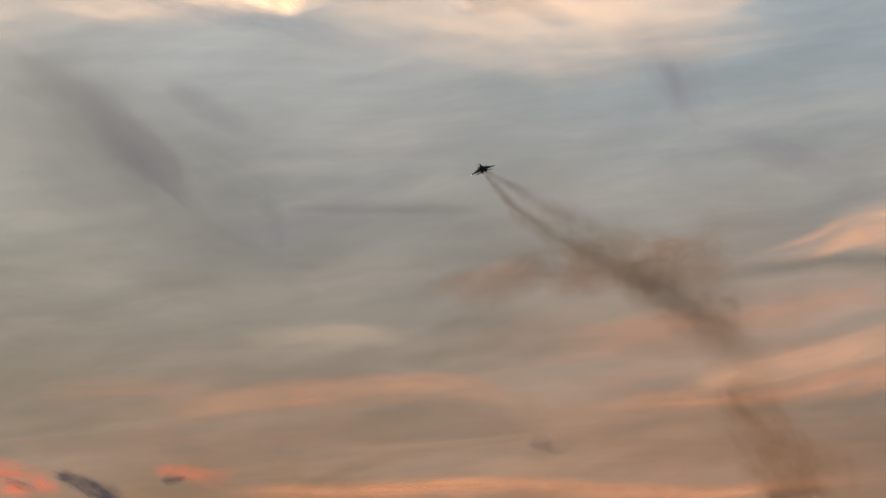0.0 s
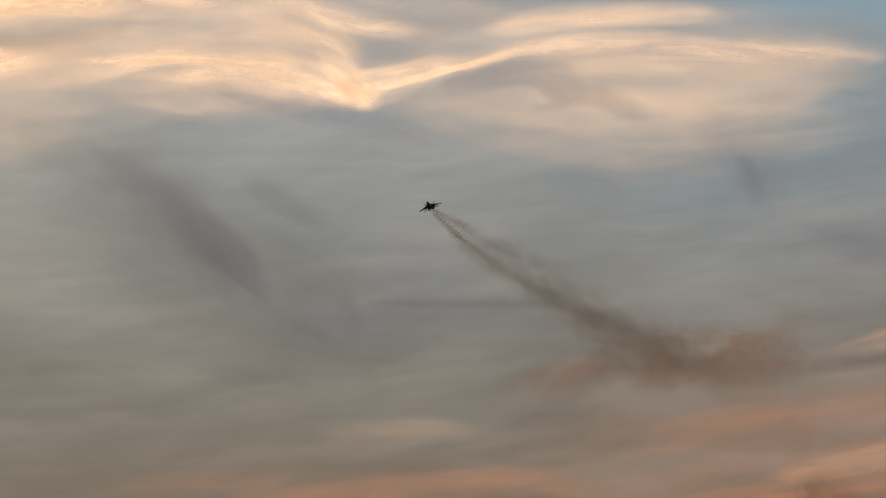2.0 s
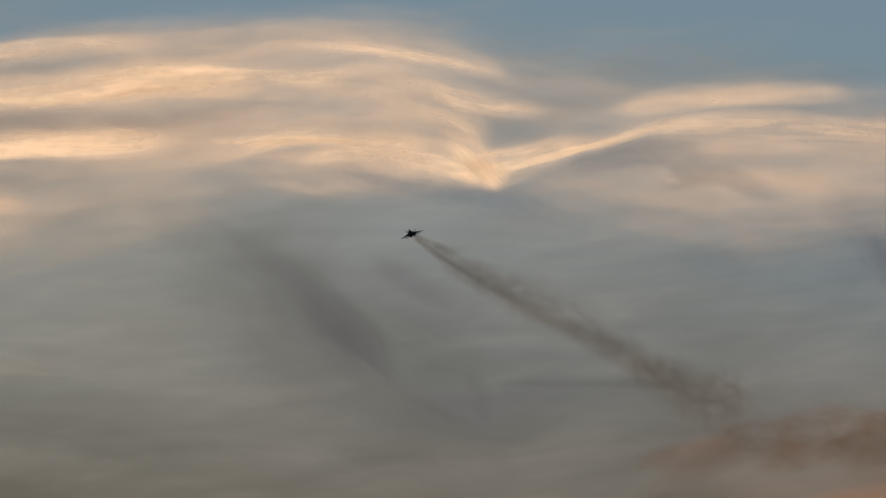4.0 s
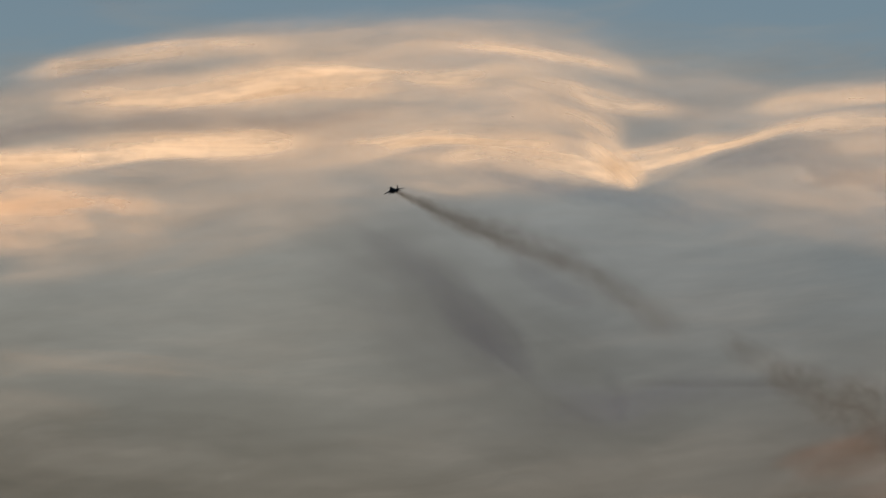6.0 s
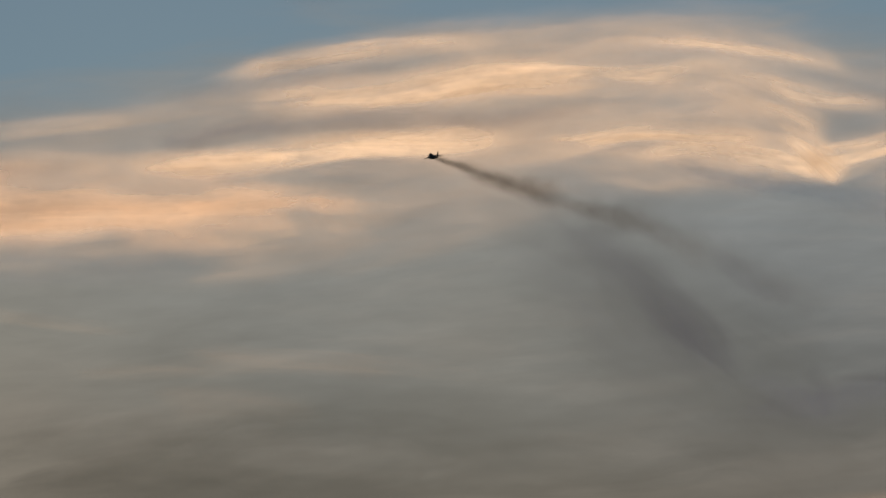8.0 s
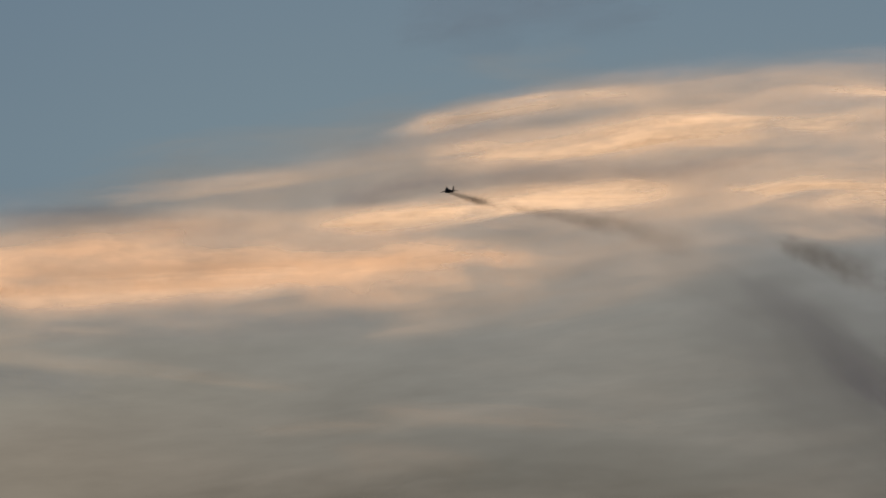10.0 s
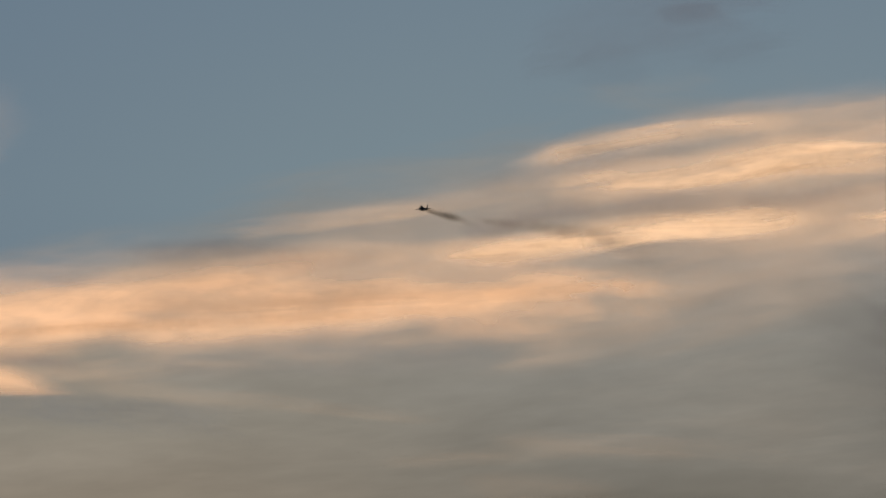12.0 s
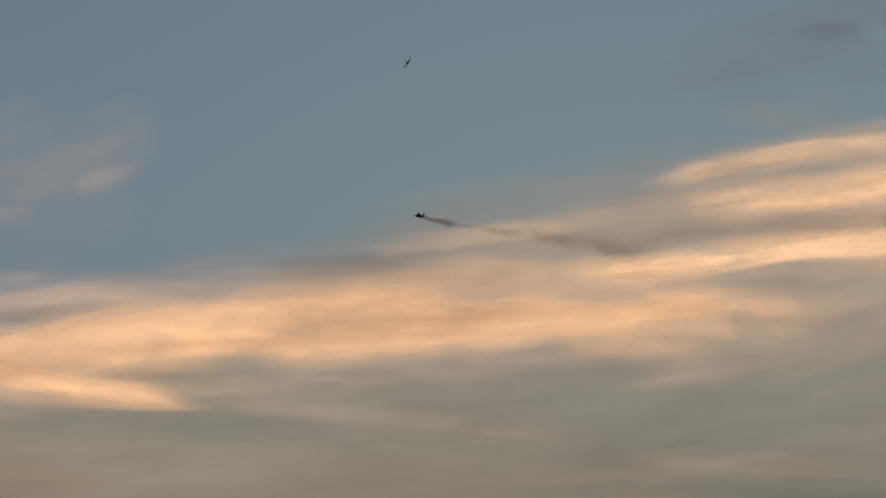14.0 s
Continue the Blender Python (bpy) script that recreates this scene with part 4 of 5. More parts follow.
# ---- birds ----
def bird():
    b = tagged(new("bird"), "small dark bird in flight against the sky", "bird", "birds in flight")
    part("body", loft([(0.105, 0, 0.005, 0.002, 0.002, 1), (0.085, 0, 0.005, 0.012, 0.012, 1), (0.06, 0, 0.004, 0.018, 0.018, 1), (0.02, 0, 0, 0.026, 0.026, 1), (-0.04, 0, 0, 0.02, 0.02, 1), (-0.09, 0, 0, 0.008, 0.007, 1)], 10), FEATHER, b)
    part("tail", foil(((0.012, -0.08, 0), (-0.012, -0.08, 0)), ((0.03, -0.17, 0), (-0.03, -0.17, 0)), (0, 0, 1), (0.004, 0.002)), FEATHER, b)
    for s in (-1, 1):
        w = part("wing", foil(((0, 0.05, 0), (0, -0.03, 0)), ((0.11 * s, 0.06, 0), (0.11 * s, -0.02, 0)), (0, 0, 1), (0.006, 0.004)), FEATHER, b)
        part("wing_tip", foil(((0.11 * s, 0.06, 0), (0.11 * s, -0.02, 0)), ((0.22 * s, -0.05, 0), (0.21 * s, -0.07, 0)), (0, 0, 1), (0.004, 0.002)), FEATHER, w)
        w.location = (0.018 * s, 0, 0.008)
    return b


first = bird()
birds = [first] + [copy_thing(first, pose(0, 0, 0)) for _ in range(3)]
FLIGHT = [(2.2, 3.6, 0.55, 38.0), (2.2, 3.6, 0.5, 24.0), (8.0, 9.2, 0.6, 30.0), (12.6, 14.0, 0.9, 7.0)]


def flap(b, start, end, beat, swing):
    """Wing beats while the bird is near."""
    for w in [c for c in b.children if c.name.startswith("wing")]:
        s = 1 if w.location.x > 0 else -1
        rows = [(0.0, 0.0)] if start > 0 else []
        t = start
        while t <= end + 1e-6:
            rows.append((t, swing * math.sin(2 * math.pi * (t - start) / beat)))
            t += 0.1
        if rows[-1][0] < 14.0 - 1e-6:
            rows.append((14.0, 0.0))
        at = w.location.copy()
        walk(w, [(t, pose(at.x, at.y, at.z, 0, -a * s, 0)) for t, a in rows])


def motions():
    walk(jet, [
        (0, pose(18.2, 1608.3, 322.1, 23.5, -21.2, -1.5)),
        (0.5, pose(4.9, 1617.1, 329.7, 23.4, -21.2, -1.1)),
        (1, pose(-9.3, 1625.6, 337.8, 23.3, -21.2, -0.7)),
        (1.5, pose(-25.7, 1633.6, 347.4, 23.2, -21.2, -0.2)),
        (2, pose(-41.0, 1641.6, 356.6, 23.1, -21.2, 0.2)),
        (2.5, pose(-57.4, 1649.5, 365.0, 23.0, -21.2, 0.7)),
        (3, pose(-75.7, 1674.9, 377.6, 23.0, -21.2, 1.2)),
        (5.5, pose(-179.6, 1798.7, 437.9, 21.8, -20.2, 6.9)),
        (6, pose(-202.5, 1822.7, 449.6, 21.0, -18.9, 9.8)),
        (6.5, pose(-226.4, 1846.5, 460.8, 20.4, -17.5, 12.6)),
        (7, pose(-250.7, 1869.8, 472.4, 20, -16.7, 14.3)),
        (7.5, pose(-276.5, 1893.0, 482.6, 19.7, -15.9, 16.1)),
        (8, pose(-302.9, 1915.9, 492.7, 19.6, -15.1, 17.8)),
        (8.5, pose(-329.0, 1938.6, 502.5, 19.4, -14.3, 19.4)),
        (11, pose(-467.0, 2047.8, 548.8, 19.0, -8.3, 22.2)),
        (11.5, pose(-495.6, 2068.7, 557.5, 19, -7.7, 22.8)),
        (12, pose(-524.0, 2089.4, 566.7, 19, -7.1, 23.4)),
        (12.5, pose(-552.5, 2109.9, 575.3, 19, -6.4, 23.9)),
        (13, pose(-580.5, 2130.1, 584.8, 19, -5.8, 24.4)),
        (13.5, pose(-609.2, 2150.0, 593.6, 19, -5.1, 24.9)),
        (14, pose(-637.5, 2170.3, 600.9, 19, -4.5, 25.4)),
    ])
    walk(lower[0], [
        (0, pose(24.7, 1597.9, 310.8, -18.1, 49.4, -32.9)),
        (0.5, pose(11.6, 1606.7, 318.4, -16.7, 48.4, -31.6)),
        (1, pose(-2.4, 1615.3, 326.5, -15.3, 47.3, -30.3)),
        (1.5, pose(-18.6, 1623.4, 336.2, -13.8, 46.2, -28.9)),
        (2, pose(-33.6, 1631.5, 345.7, -12.3, 44.9, -27.6)),
        (2.5, pose(-49.7, 1639.6, 354.4, -10.9, 43.6, -26.5)),
        (3, pose(-67.7, 1665.1, 367.3, -9.5, 42.1, -25.4)),
        (5.5, pose(-168.4, 1788.9, 429.1, -1.6, 31.5, -20.6)),
        (6, pose(-190.6, 1812.8, 441.2, -0.0, 29.0, -19.8)),
        (6.5, pose(-213.7, 1836.5, 452.7, 1.5, 26.5, -19.2)),
        (7, pose(-238.0, 1860.0, 464.5, 2.4, 25.2, -18.5)),
        (7.5, pose(-263.6, 1883.4, 475.0, 3.3, 23.8, -17.8)),
        (8, pose(-290.0, 1906.5, 485.2, 4.2, 22.5, -17.1)),
        (8.5, pose(-316.1, 1929.4, 495.2, 5.0, 21.2, -16.5)),
        (11, pose(-453.0, 2039.2, 541.0, 5.3, 21.3, -13.1)),
        (11.5, pose(-481.7, 2060.3, 550.1, 5.5, 20.9, -12.5)),
        (12, pose(-510.2, 2081.2, 559.7, 5.9, 20.3, -12.0)),
        (12.5, pose(-538.7, 2101.8, 568.8, 6.3, 19.7, -11.5)),
        (13, pose(-566.3, 2122.1, 578.1, 6.8, 18.9, -11.0)),
        (13.5, pose(-594.6, 2142.1, 586.9, 7.3, 17.9, -10.5)),
        (14, pose(-622.5, 2162.4, 594.1, 7.9, 16.8, -10.0)),
    ])
    walk(lower[1], [
        (0, pose(39.6, 1589.0, 295.0, -8.3, 36.2, -29.4)),
        (0.5, pose(26.7, 1598.0, 302.7, -8.5, 36.9, -29.0)),
        (1, pose(12.8, 1606.8, 310.8, -8.7, 37.5, -28.6)),
        (1.5, pose(-3.1, 1615.1, 320.5, -8.7, 38.1, -28.0)),
        (2, pose(-17.8, 1623.3, 330.4, -7.7, 37.1, -27.1)),
        (2.5, pose(-33.5, 1631.6, 339.5, -6.7, 36.1, -26.2)),
        (3, pose(-50.9, 1657.2, 352.7, -5.6, 35.0, -25.4)),
        (5.5, pose(-149.2, 1781.6, 417.3, -0.4, 28.5, -21.4)),
        (6, pose(-170.9, 1805.6, 430.1, 0.7, 26.9, -20.7)),
        (6.5, pose(-193.6, 1829.3, 442.3, 1.8, 25.4, -20.1)),
        (7, pose(-217.6, 1853.0, 454.5, 2.5, 24.4, -19.4)),
        (7.5, pose(-242.9, 1876.6, 465.4, 3.1, 23.5, -18.7)),
        (8, pose(-269.1, 1899.8, 476.1, 3.8, 22.6, -18.0)),
        (8.5, pose(-294.9, 1922.9, 486.5, 4.3, 21.8, -17.4)),
        (11, pose(-125.3, 1920.8, 447.6, -2.9, 31.2, -24.2)),
        (11.5, pose(-117.1, 1928.9, 445.1, -3.4, 31.4, -24.9)),
        (12, pose(-107.7, 1936.1, 443.7, -3.8, 31.4, -25.7)),
        (12.5, pose(-98.4, 1943.1, 442.1, -4.1, 31.5, -26.5)),
        (13, pose(-89.4, 1950.0, 440.9, -4.5, 31.5, -27.2)),
        (13.5, pose(-80.2, 1956.3, 438.9, -4.9, 31.5, -28.1)),
        (14, pose(-68.7, 1961.4, 434.6, -5.3, 31.3, -29.0)),
    ])
    walk(lower[2], [
        (0, pose(59.4, 1577.7, 280.0, -5.6, 30.8, -30.0)),
        (0.5, pose(46.4, 1586.9, 287.4, -5.8, 31.5, -29.5)),
        (1, pose(32.6, 1595.9, 295.2, -6.0, 32.2, -29.0)),
        (1.5, pose(16.6, 1604.5, 304.6, -6.0, 32.8, -28.4)),
        (2, pose(2.1, 1613.0, 314.8, -5.7, 32.8, -27.8)),
        (2.5, pose(-13.4, 1621.4, 324.1, -5.4, 32.8, -27.1)),
        (3, pose(-30.3, 1647.2, 337.4, -5.0, 32.7, -26.4)),
        (5.5, pose(-126.5, 1772.4, 404.6, 0.2, 26.6, -22.5)),
        (6, pose(-147.9, 1796.6, 418.1, 1.3, 25.1, -21.8)),
        (6.5, pose(-170.1, 1820.5, 430.9, 2.3, 23.7, -21.1)),
        (7, pose(-193.8, 1844.4, 443.4, 2.7, 23.3, -20.4)),
        (7.5, pose(-219.0, 1868.2, 454.5, 3.1, 22.9, -19.7)),
        (8, pose(-244.9, 1891.7, 465.5, 3.4, 22.6, -19.0)),
        (8.5, pose(-270.6, 1915.1, 476.1, 3.7, 22.3, -18.3)),
        (11, pose(-104.0, 1911.0, 433.1, -3.6, 31.1, -25.5)),
        (11.5, pose(-95.4, 1918.5, 430.4, -4.1, 31.3, -26.3)),
        (12, pose(-85.6, 1925.1, 428.9, -4.5, 31.4, -27.0)),
        (12.5, pose(-76.0, 1931.6, 427.2, -4.8, 31.4, -27.8)),
        (13, pose(-66.6, 1937.9, 425.8, -5.2, 31.4, -28.6)),
        (13.5, pose(-57.0, 1943.5, 423.8, -5.6, 31.4, -29.5)),
        (14, pose(-45.2, 1947.9, 419.5, -6.0, 31.2, -30.5)),
    ])
    walk(lower[3], [
        (0, pose(81.5, 1564.5, 264.5, -7.0, 31.4, -31.8)),
        (0.5, pose(68.6, 1573.9, 271.8, -6.4, 30.9, -31.1)),
        (1, pose(54.9, 1583.2, 279.7, -5.7, 30.2, -30.3)),
        (1.5, pose(39.1, 1592.1, 289.1, -4.8, 29.6, -29.4)),
        (2, pose(24.6, 1600.9, 299.1, -5.0, 30.4, -28.9)),
        (2.5, pose(9.1, 1609.6, 308.3, -5.2, 31.2, -28.4)),
        (3, pose(-7.6, 1635.5, 321.3, -5.4, 31.9, -27.8)),
        (5.5, pose(-101.8, 1761.8, 390.9, -0.7, 27.1, -23.7)),
        (6, pose(-122.6, 1786.2, 405.0, 0.3, 25.9, -22.9)),
        (6.5, pose(-144.4, 1810.3, 418.5, 1.3, 24.7, -22.2)),
        (7, pose(-164.2, 1833.1, 427.5, 1.4, 24.8, -21.6)),
        (7.5, pose(-184.3, 1855.4, 436.6, 1.4, 24.9, -21.1)),
        (8, pose(-204.8, 1877.3, 445.9, 1.5, 25.0, -20.5)),
        (8.5, pose(-225.6, 1899.5, 455.6, 1.5, 25.2, -20.0)),
        (11, pose(-83.1, 1900.7, 418.7, -4.2, 31.1, -26.8)),
        (11.5, pose(-74.1, 1907.7, 415.8, -4.8, 31.2, -27.6)),
        (12, pose(-64.0, 1913.7, 414.2, -5.1, 31.3, -28.4)),
        (12.5, pose(-54.0, 1919.6, 412.4, -5.5, 31.3, -29.2)),
        (13, pose(-44.2, 1925.3, 410.9, -5.9, 31.3, -30.0)),
        (13.5, pose(-34.3, 1930.2, 408.8, -6.3, 31.3, -30.9)),
        (14, pose(-22.2, 1933.9, 404.5, -6.7, 31.0, -31.9)),
    ])
    walk(lower[4], [
        (0, pose(103.9, 1549.9, 247.0, -10.6, 35.0, -34.3)),
        (0.5, pose(91.6, 1559.5, 254.9, -8.9, 33.1, -33.2)),
        (1, pose(78.4, 1568.9, 263.3, -7.1, 31.1, -32.1)),
        (1.5, pose(63.3, 1578.0, 273.5, -5.3, 29.0, -30.9)),
        (2, pose(48.8, 1587.1, 283.4, -4.6, 28.5, -30.2)),
        (2.5, pose(33.3, 1596.2, 292.6, -4.0, 28.0, -29.4)),
        (3, pose(16.9, 1622.4, 305.5, -3.2, 27.4, -28.6)),
        (5.5, pose(-76.1, 1750.2, 375.4, -3.2, 30.4, -25.1)),
        (6, pose(-96.7, 1774.8, 389.7, -3.1, 30.9, -24.3)),
        (6.5, pose(-118.3, 1799.3, 403.3, -3.1, 31.5, -23.4)),
        (7, pose(-132.9, 1820.2, 411.7, -3.0, 31.5, -23.0)),
        (7.5, pose(-147.7, 1840.6, 420.1, -2.9, 31.6, -22.5)),
        (8, pose(-162.6, 1860.7, 428.6, -2.9, 31.8, -22.0)),
        (8.5, pose(-177.8, 1880.9, 437.4, -2.9, 32.1, -21.5)),
        (11, pose(-62.5, 1890.0, 404.5, -4.9, 31.0, -28.1)),
        (11.5, pose(-53.2, 1896.5, 401.4, -5.4, 31.1, -28.9)),
        (12, pose(-42.7, 1901.9, 399.7, -5.8, 31.2, -29.7)),
        (12.5, pose(-32.4, 1907.1, 397.8, -6.2, 31.2, -30.6)),
        (13, pose(-22.4, 1912.2, 396.2, -6.6, 31.2, -31.4)),
        (13.5, pose(-12.2, 1916.5, 394.0, -7.0, 31.1, -32.3)),
        (14, pose(0.3, 1919.5, 389.8, -7.4, 30.9, -33.3)),
    ])
    walk(lower[5], [
        (0, pose(126.2, 1534.0, 227.0, -13.4, 37.2, -36.6)),
        (0.5, pose(114.9, 1543.7, 236.1, -10.8, 34.2, -35.1)),
        (1, pose(102.8, 1553.2, 245.9, -8.2, 31.1, -33.8)),
        (1.5, pose(88.7, 1562.3, 257.3, -5.5, 27.9, -32.4)),
        (2, pose(74.6, 1571.7, 268.0, -3.7, 25.9, -31.4)),
        (2.5, pose(59.5, 1581.1, 277.9, -2.1, 23.8, -30.5)),
        (3, pose(43.9, 1607.4, 291.5, -0.3, 21.5, -29.5)),
        (5.5, pose(-49.8, 1737.5, 357.9, -4.8, 31.7, -26.6)),
        (6, pose(-70.7, 1762.7, 371.5, -5.7, 33.8, -25.9)),
        (6.5, pose(-92.5, 1787.7, 384.4, -6.7, 36.0, -25.1)),
        (7, pose(-101.4, 1806.3, 391.7, -6.6, 36.1, -24.7)),
        (7.5, pose(-110.3, 1824.4, 399.1, -6.5, 36.3, -24.4)),
        (8, pose(-119.3, 1842.0, 406.5, -6.5, 36.5, -24.0)),
        (8.5, pose(-128.4, 1859.8, 414.1, -6.5, 36.8, -23.7)),
        (11, pose(-42.3, 1879.0, 390.4, -5.6, 30.9, -29.3)),
        (11.5, pose(-32.7, 1884.9, 387.2, -6.1, 31.0, -30.2)),
        (12, pose(-21.9, 1889.7, 385.3, -6.5, 31.1, -31.0)),
        (12.5, pose(-11.3, 1894.3, 383.3, -6.9, 31.1, -31.9)),
        (13, pose(-1.0, 1898.8, 381.6, -7.3, 31.1, -32.8)),
        (13.5, pose(9.5, 1902.4, 379.4, -7.7, 31.0, -33.7)),
        (14, pose(22.2, 1904.7, 375.2, -8.1, 30.8, -34.7)),
    ])
    walk(upper[0], [
        (0, pose(28.6, 1596.7, 313.2, -5.4, 32.5, -28.5)),
        (0.5, pose(15.2, 1605.7, 320.6, -5.3, 32.9, -27.9)),
        (1, pose(0.9, 1614.4, 328.5, -5.2, 33.2, -27.3)),
        (1.5, pose(-15.5, 1622.6, 337.9, -5.0, 33.4, -26.5)),
        (2, pose(-30.6, 1630.7, 347.4, -4.3, 32.9, -25.8)),
        (2.5, pose(-46.7, 1638.7, 356.1, -3.7, 32.3, -25.1)),
        (3, pose(-64.6, 1664.2, 369.0, -3.0, 31.7, -24.3)),
        (5.5, pose(-166.8, 1788.4, 430.2, 1.6, 25.7, -20.7)),
        (6, pose(-189.4, 1812.4, 442.2, 2.6, 24.3, -20.0)),
        (6.5, pose(-212.8, 1836.2, 453.6, 3.5, 22.9, -19.4)),
        (7, pose(-237.2, 1859.7, 465.2, 4.1, 22.1, -18.7)),
        (7.5, pose(-263.0, 1883.2, 475.6, 4.6, 21.4, -18.1)),
        (8, pose(-289.5, 1906.3, 485.8, 5.1, 20.7, -17.4)),
        (8.5, pose(-315.7, 1929.2, 495.7, 5.5, 20.1, -16.7)),
        (11, pose(-452.5, 2039.1, 541.4, 5.7, 20.5, -13.3)),
        (11.5, pose(-481.3, 2060.2, 550.5, 6.0, 20.0, -12.8)),
        (12, pose(-509.8, 2081.0, 560.2, 6.4, 19.3, -12.2)),
        (12.5, pose(-538.3, 2101.7, 569.3, 6.8, 18.7, -11.7)),
        (13, pose(-565.9, 2122.0, 578.6, 7.3, 17.9, -11.2)),
        (13.5, pose(-594.2, 2142.0, 587.3, 7.8, 17.1, -10.7)),
        (14, pose(-622.1, 2162.3, 594.5, 8.3, 16.1, -10.3)),
    ])
    walk(upper[1], [
        (0, pose(46.4, 1586.9, 301.0, -4.4, 29.9, -29.3)),
        (0.5, pose(33.1, 1596.0, 308.3, -4.1, 29.9, -28.7)),
        (1, pose(18.9, 1605.0, 316.2, -3.7, 29.8, -28.0)),
        (1.5, pose(2.5, 1613.4, 325.6, -3.3, 29.6, -27.3)),
        (2, pose(-12.5, 1621.8, 335.0, -3.4, 30.4, -26.7)),
        (2.5, pose(-28.6, 1630.1, 343.7, -3.6, 31.2, -26.1)),
        (3, pose(-46.3, 1655.7, 356.5, -3.8, 32.0, -25.4)),
        (5.5, pose(-146.8, 1780.6, 419.9, 1.4, 25.5, -21.5)),
        (6, pose(-169.0, 1804.8, 432.5, 2.5, 23.9, -20.9)),
        (6.5, pose(-192.2, 1828.7, 444.5, 3.5, 22.3, -20.3)),
        (7, pose(-216.4, 1852.5, 456.3, 3.8, 22.1, -19.6)),
        (7.5, pose(-242.0, 1876.2, 466.9, 4.1, 21.8, -18.8)),
        (8, pose(-268.4, 1899.5, 477.2, 4.3, 21.6, -18.1)),
        (8.5, pose(-294.4, 1922.7, 487.2, 4.5, 21.5, -17.4)),
        (11, pose(-115.8, 1915.5, 450.3, -2.8, 31.3, -24.4)),
        (11.5, pose(-107.5, 1923.5, 447.7, -3.3, 31.5, -25.1)),
        (12, pose(-98.2, 1930.6, 446.4, -3.7, 31.6, -25.9)),
        (12.5, pose(-89.0, 1937.5, 444.8, -4.1, 31.6, -26.7)),
        (13, pose(-80.0, 1944.3, 443.5, -4.5, 31.7, -27.5)),
        (13.5, pose(-70.8, 1950.4, 441.5, -4.8, 31.6, -28.3)),
        (14, pose(-59.4, 1955.5, 437.3, -5.2, 31.4, -29.3)),
    ])
    walk(upper[2], [
        (0, pose(66.3, 1575.3, 286.1, -8.7, 35.6, -31.3)),
        (0.5, pose(53.1, 1584.6, 293.5, -8.4, 35.4, -30.7)),
        (1, pose(39.1, 1593.8, 301.3, -7.9, 35.2, -30.0)),
        (1.5, pose(23.0, 1602.5, 310.8, -7.3, 34.9, -29.1)),
        (2, pose(8.1, 1611.0, 320.5, -5.9, 33.3, -28.2)),
        (2.5, pose(-7.8, 1619.6, 329.4, -4.6, 31.7, -27.3)),
        (3, pose(-25.0, 1645.4, 342.3, -3.2, 29.9, -26.4)),
        (5.5, pose(-123.6, 1771.2, 408.4, 1.7, 24.2, -22.6)),
        (6, pose(-145.5, 1795.5, 421.6, 2.7, 22.7, -21.9)),
        (6.5, pose(-168.2, 1819.6, 434.2, 3.7, 21.4, -21.3)),
        (7, pose(-192.2, 1843.7, 446.2, 4.2, 20.8, -20.6)),
        (7.5, pose(-217.7, 1867.6, 457.0, 4.7, 20.2, -19.9)),
        (8, pose(-243.9, 1891.2, 467.5, 5.1, 19.6, -19.2)),
        (8.5, pose(-269.8, 1914.7, 477.6, 5.5, 19.1, -18.6)),
        (11, pose(-94.6, 1905.6, 435.8, -3.5, 31.3, -25.7)),
        (11.5, pose(-86.0, 1913.1, 433.1, -4.0, 31.4, -26.5)),
        (12, pose(-76.3, 1919.6, 431.6, -4.4, 31.5, -27.3)),
        (12.5, pose(-66.7, 1925.9, 429.8, -4.8, 31.5, -28.1)),
        (13, pose(-57.3, 1932.1, 428.4, -5.2, 31.6, -28.9)),
        (13.5, pose(-47.8, 1937.6, 426.4, -5.6, 31.5, -29.7)),
        (14, pose(-36.1, 1941.9, 422.1, -6.0, 31.3, -30.7)),
    ])
    walk(upper[3], [
        (0, pose(86.7, 1562.4, 268.1, -11.2, 37.7, -33.3)),
        (0.5, pose(73.8, 1571.9, 275.7, -10.4, 36.9, -32.4)),
        (1, pose(60.1, 1581.2, 283.8, -9.4, 36.1, -31.6)),
        (1.5, pose(44.4, 1590.2, 293.5, -8.4, 35.1, -30.6)),
        (2, pose(29.9, 1599.0, 303.7, -7.7, 34.8, -29.8)),
        (2.5, pose(14.3, 1607.7, 313.1, -7.1, 34.4, -29.0)),
        (3, pose(-2.4, 1633.7, 326.4, -6.4, 33.9, -28.1)),
        (5.5, pose(-98.6, 1760.5, 395.5, -0.1, 26.3, -23.7)),
        (6, pose(-119.9, 1784.9, 409.5, 1.3, 24.5, -23.0)),
        (6.5, pose(-142.2, 1809.2, 422.8, 2.5, 22.7, -22.3)),
        (7, pose(-157.1, 1830.0, 429.9, 2.6, 22.8, -22.0)),
        (7.5, pose(-172.2, 1850.4, 436.9, 2.6, 22.9, -21.6)),
        (8, pose(-187.5, 1870.4, 444.1, 2.5, 23.0, -21.2)),
        (8.5, pose(-203.1, 1890.7, 451.5, 2.4, 23.3, -20.9)),
        (11, pose(-73.9, 1895.4, 421.4, -4.2, 31.2, -27.0)),
        (11.5, pose(-64.9, 1902.2, 418.5, -4.7, 31.4, -27.8)),
        (12, pose(-54.8, 1908.2, 416.9, -5.1, 31.4, -28.6)),
        (12.5, pose(-44.9, 1913.9, 415.0, -5.5, 31.4, -29.4)),
        (13, pose(-35.2, 1919.4, 413.5, -5.9, 31.5, -30.3)),
        (13.5, pose(-25.3, 1924.3, 411.4, -6.3, 31.4, -31.1)),
        (14, pose(-13.3, 1927.9, 407.2, -6.7, 31.2, -32.2)),
    ])
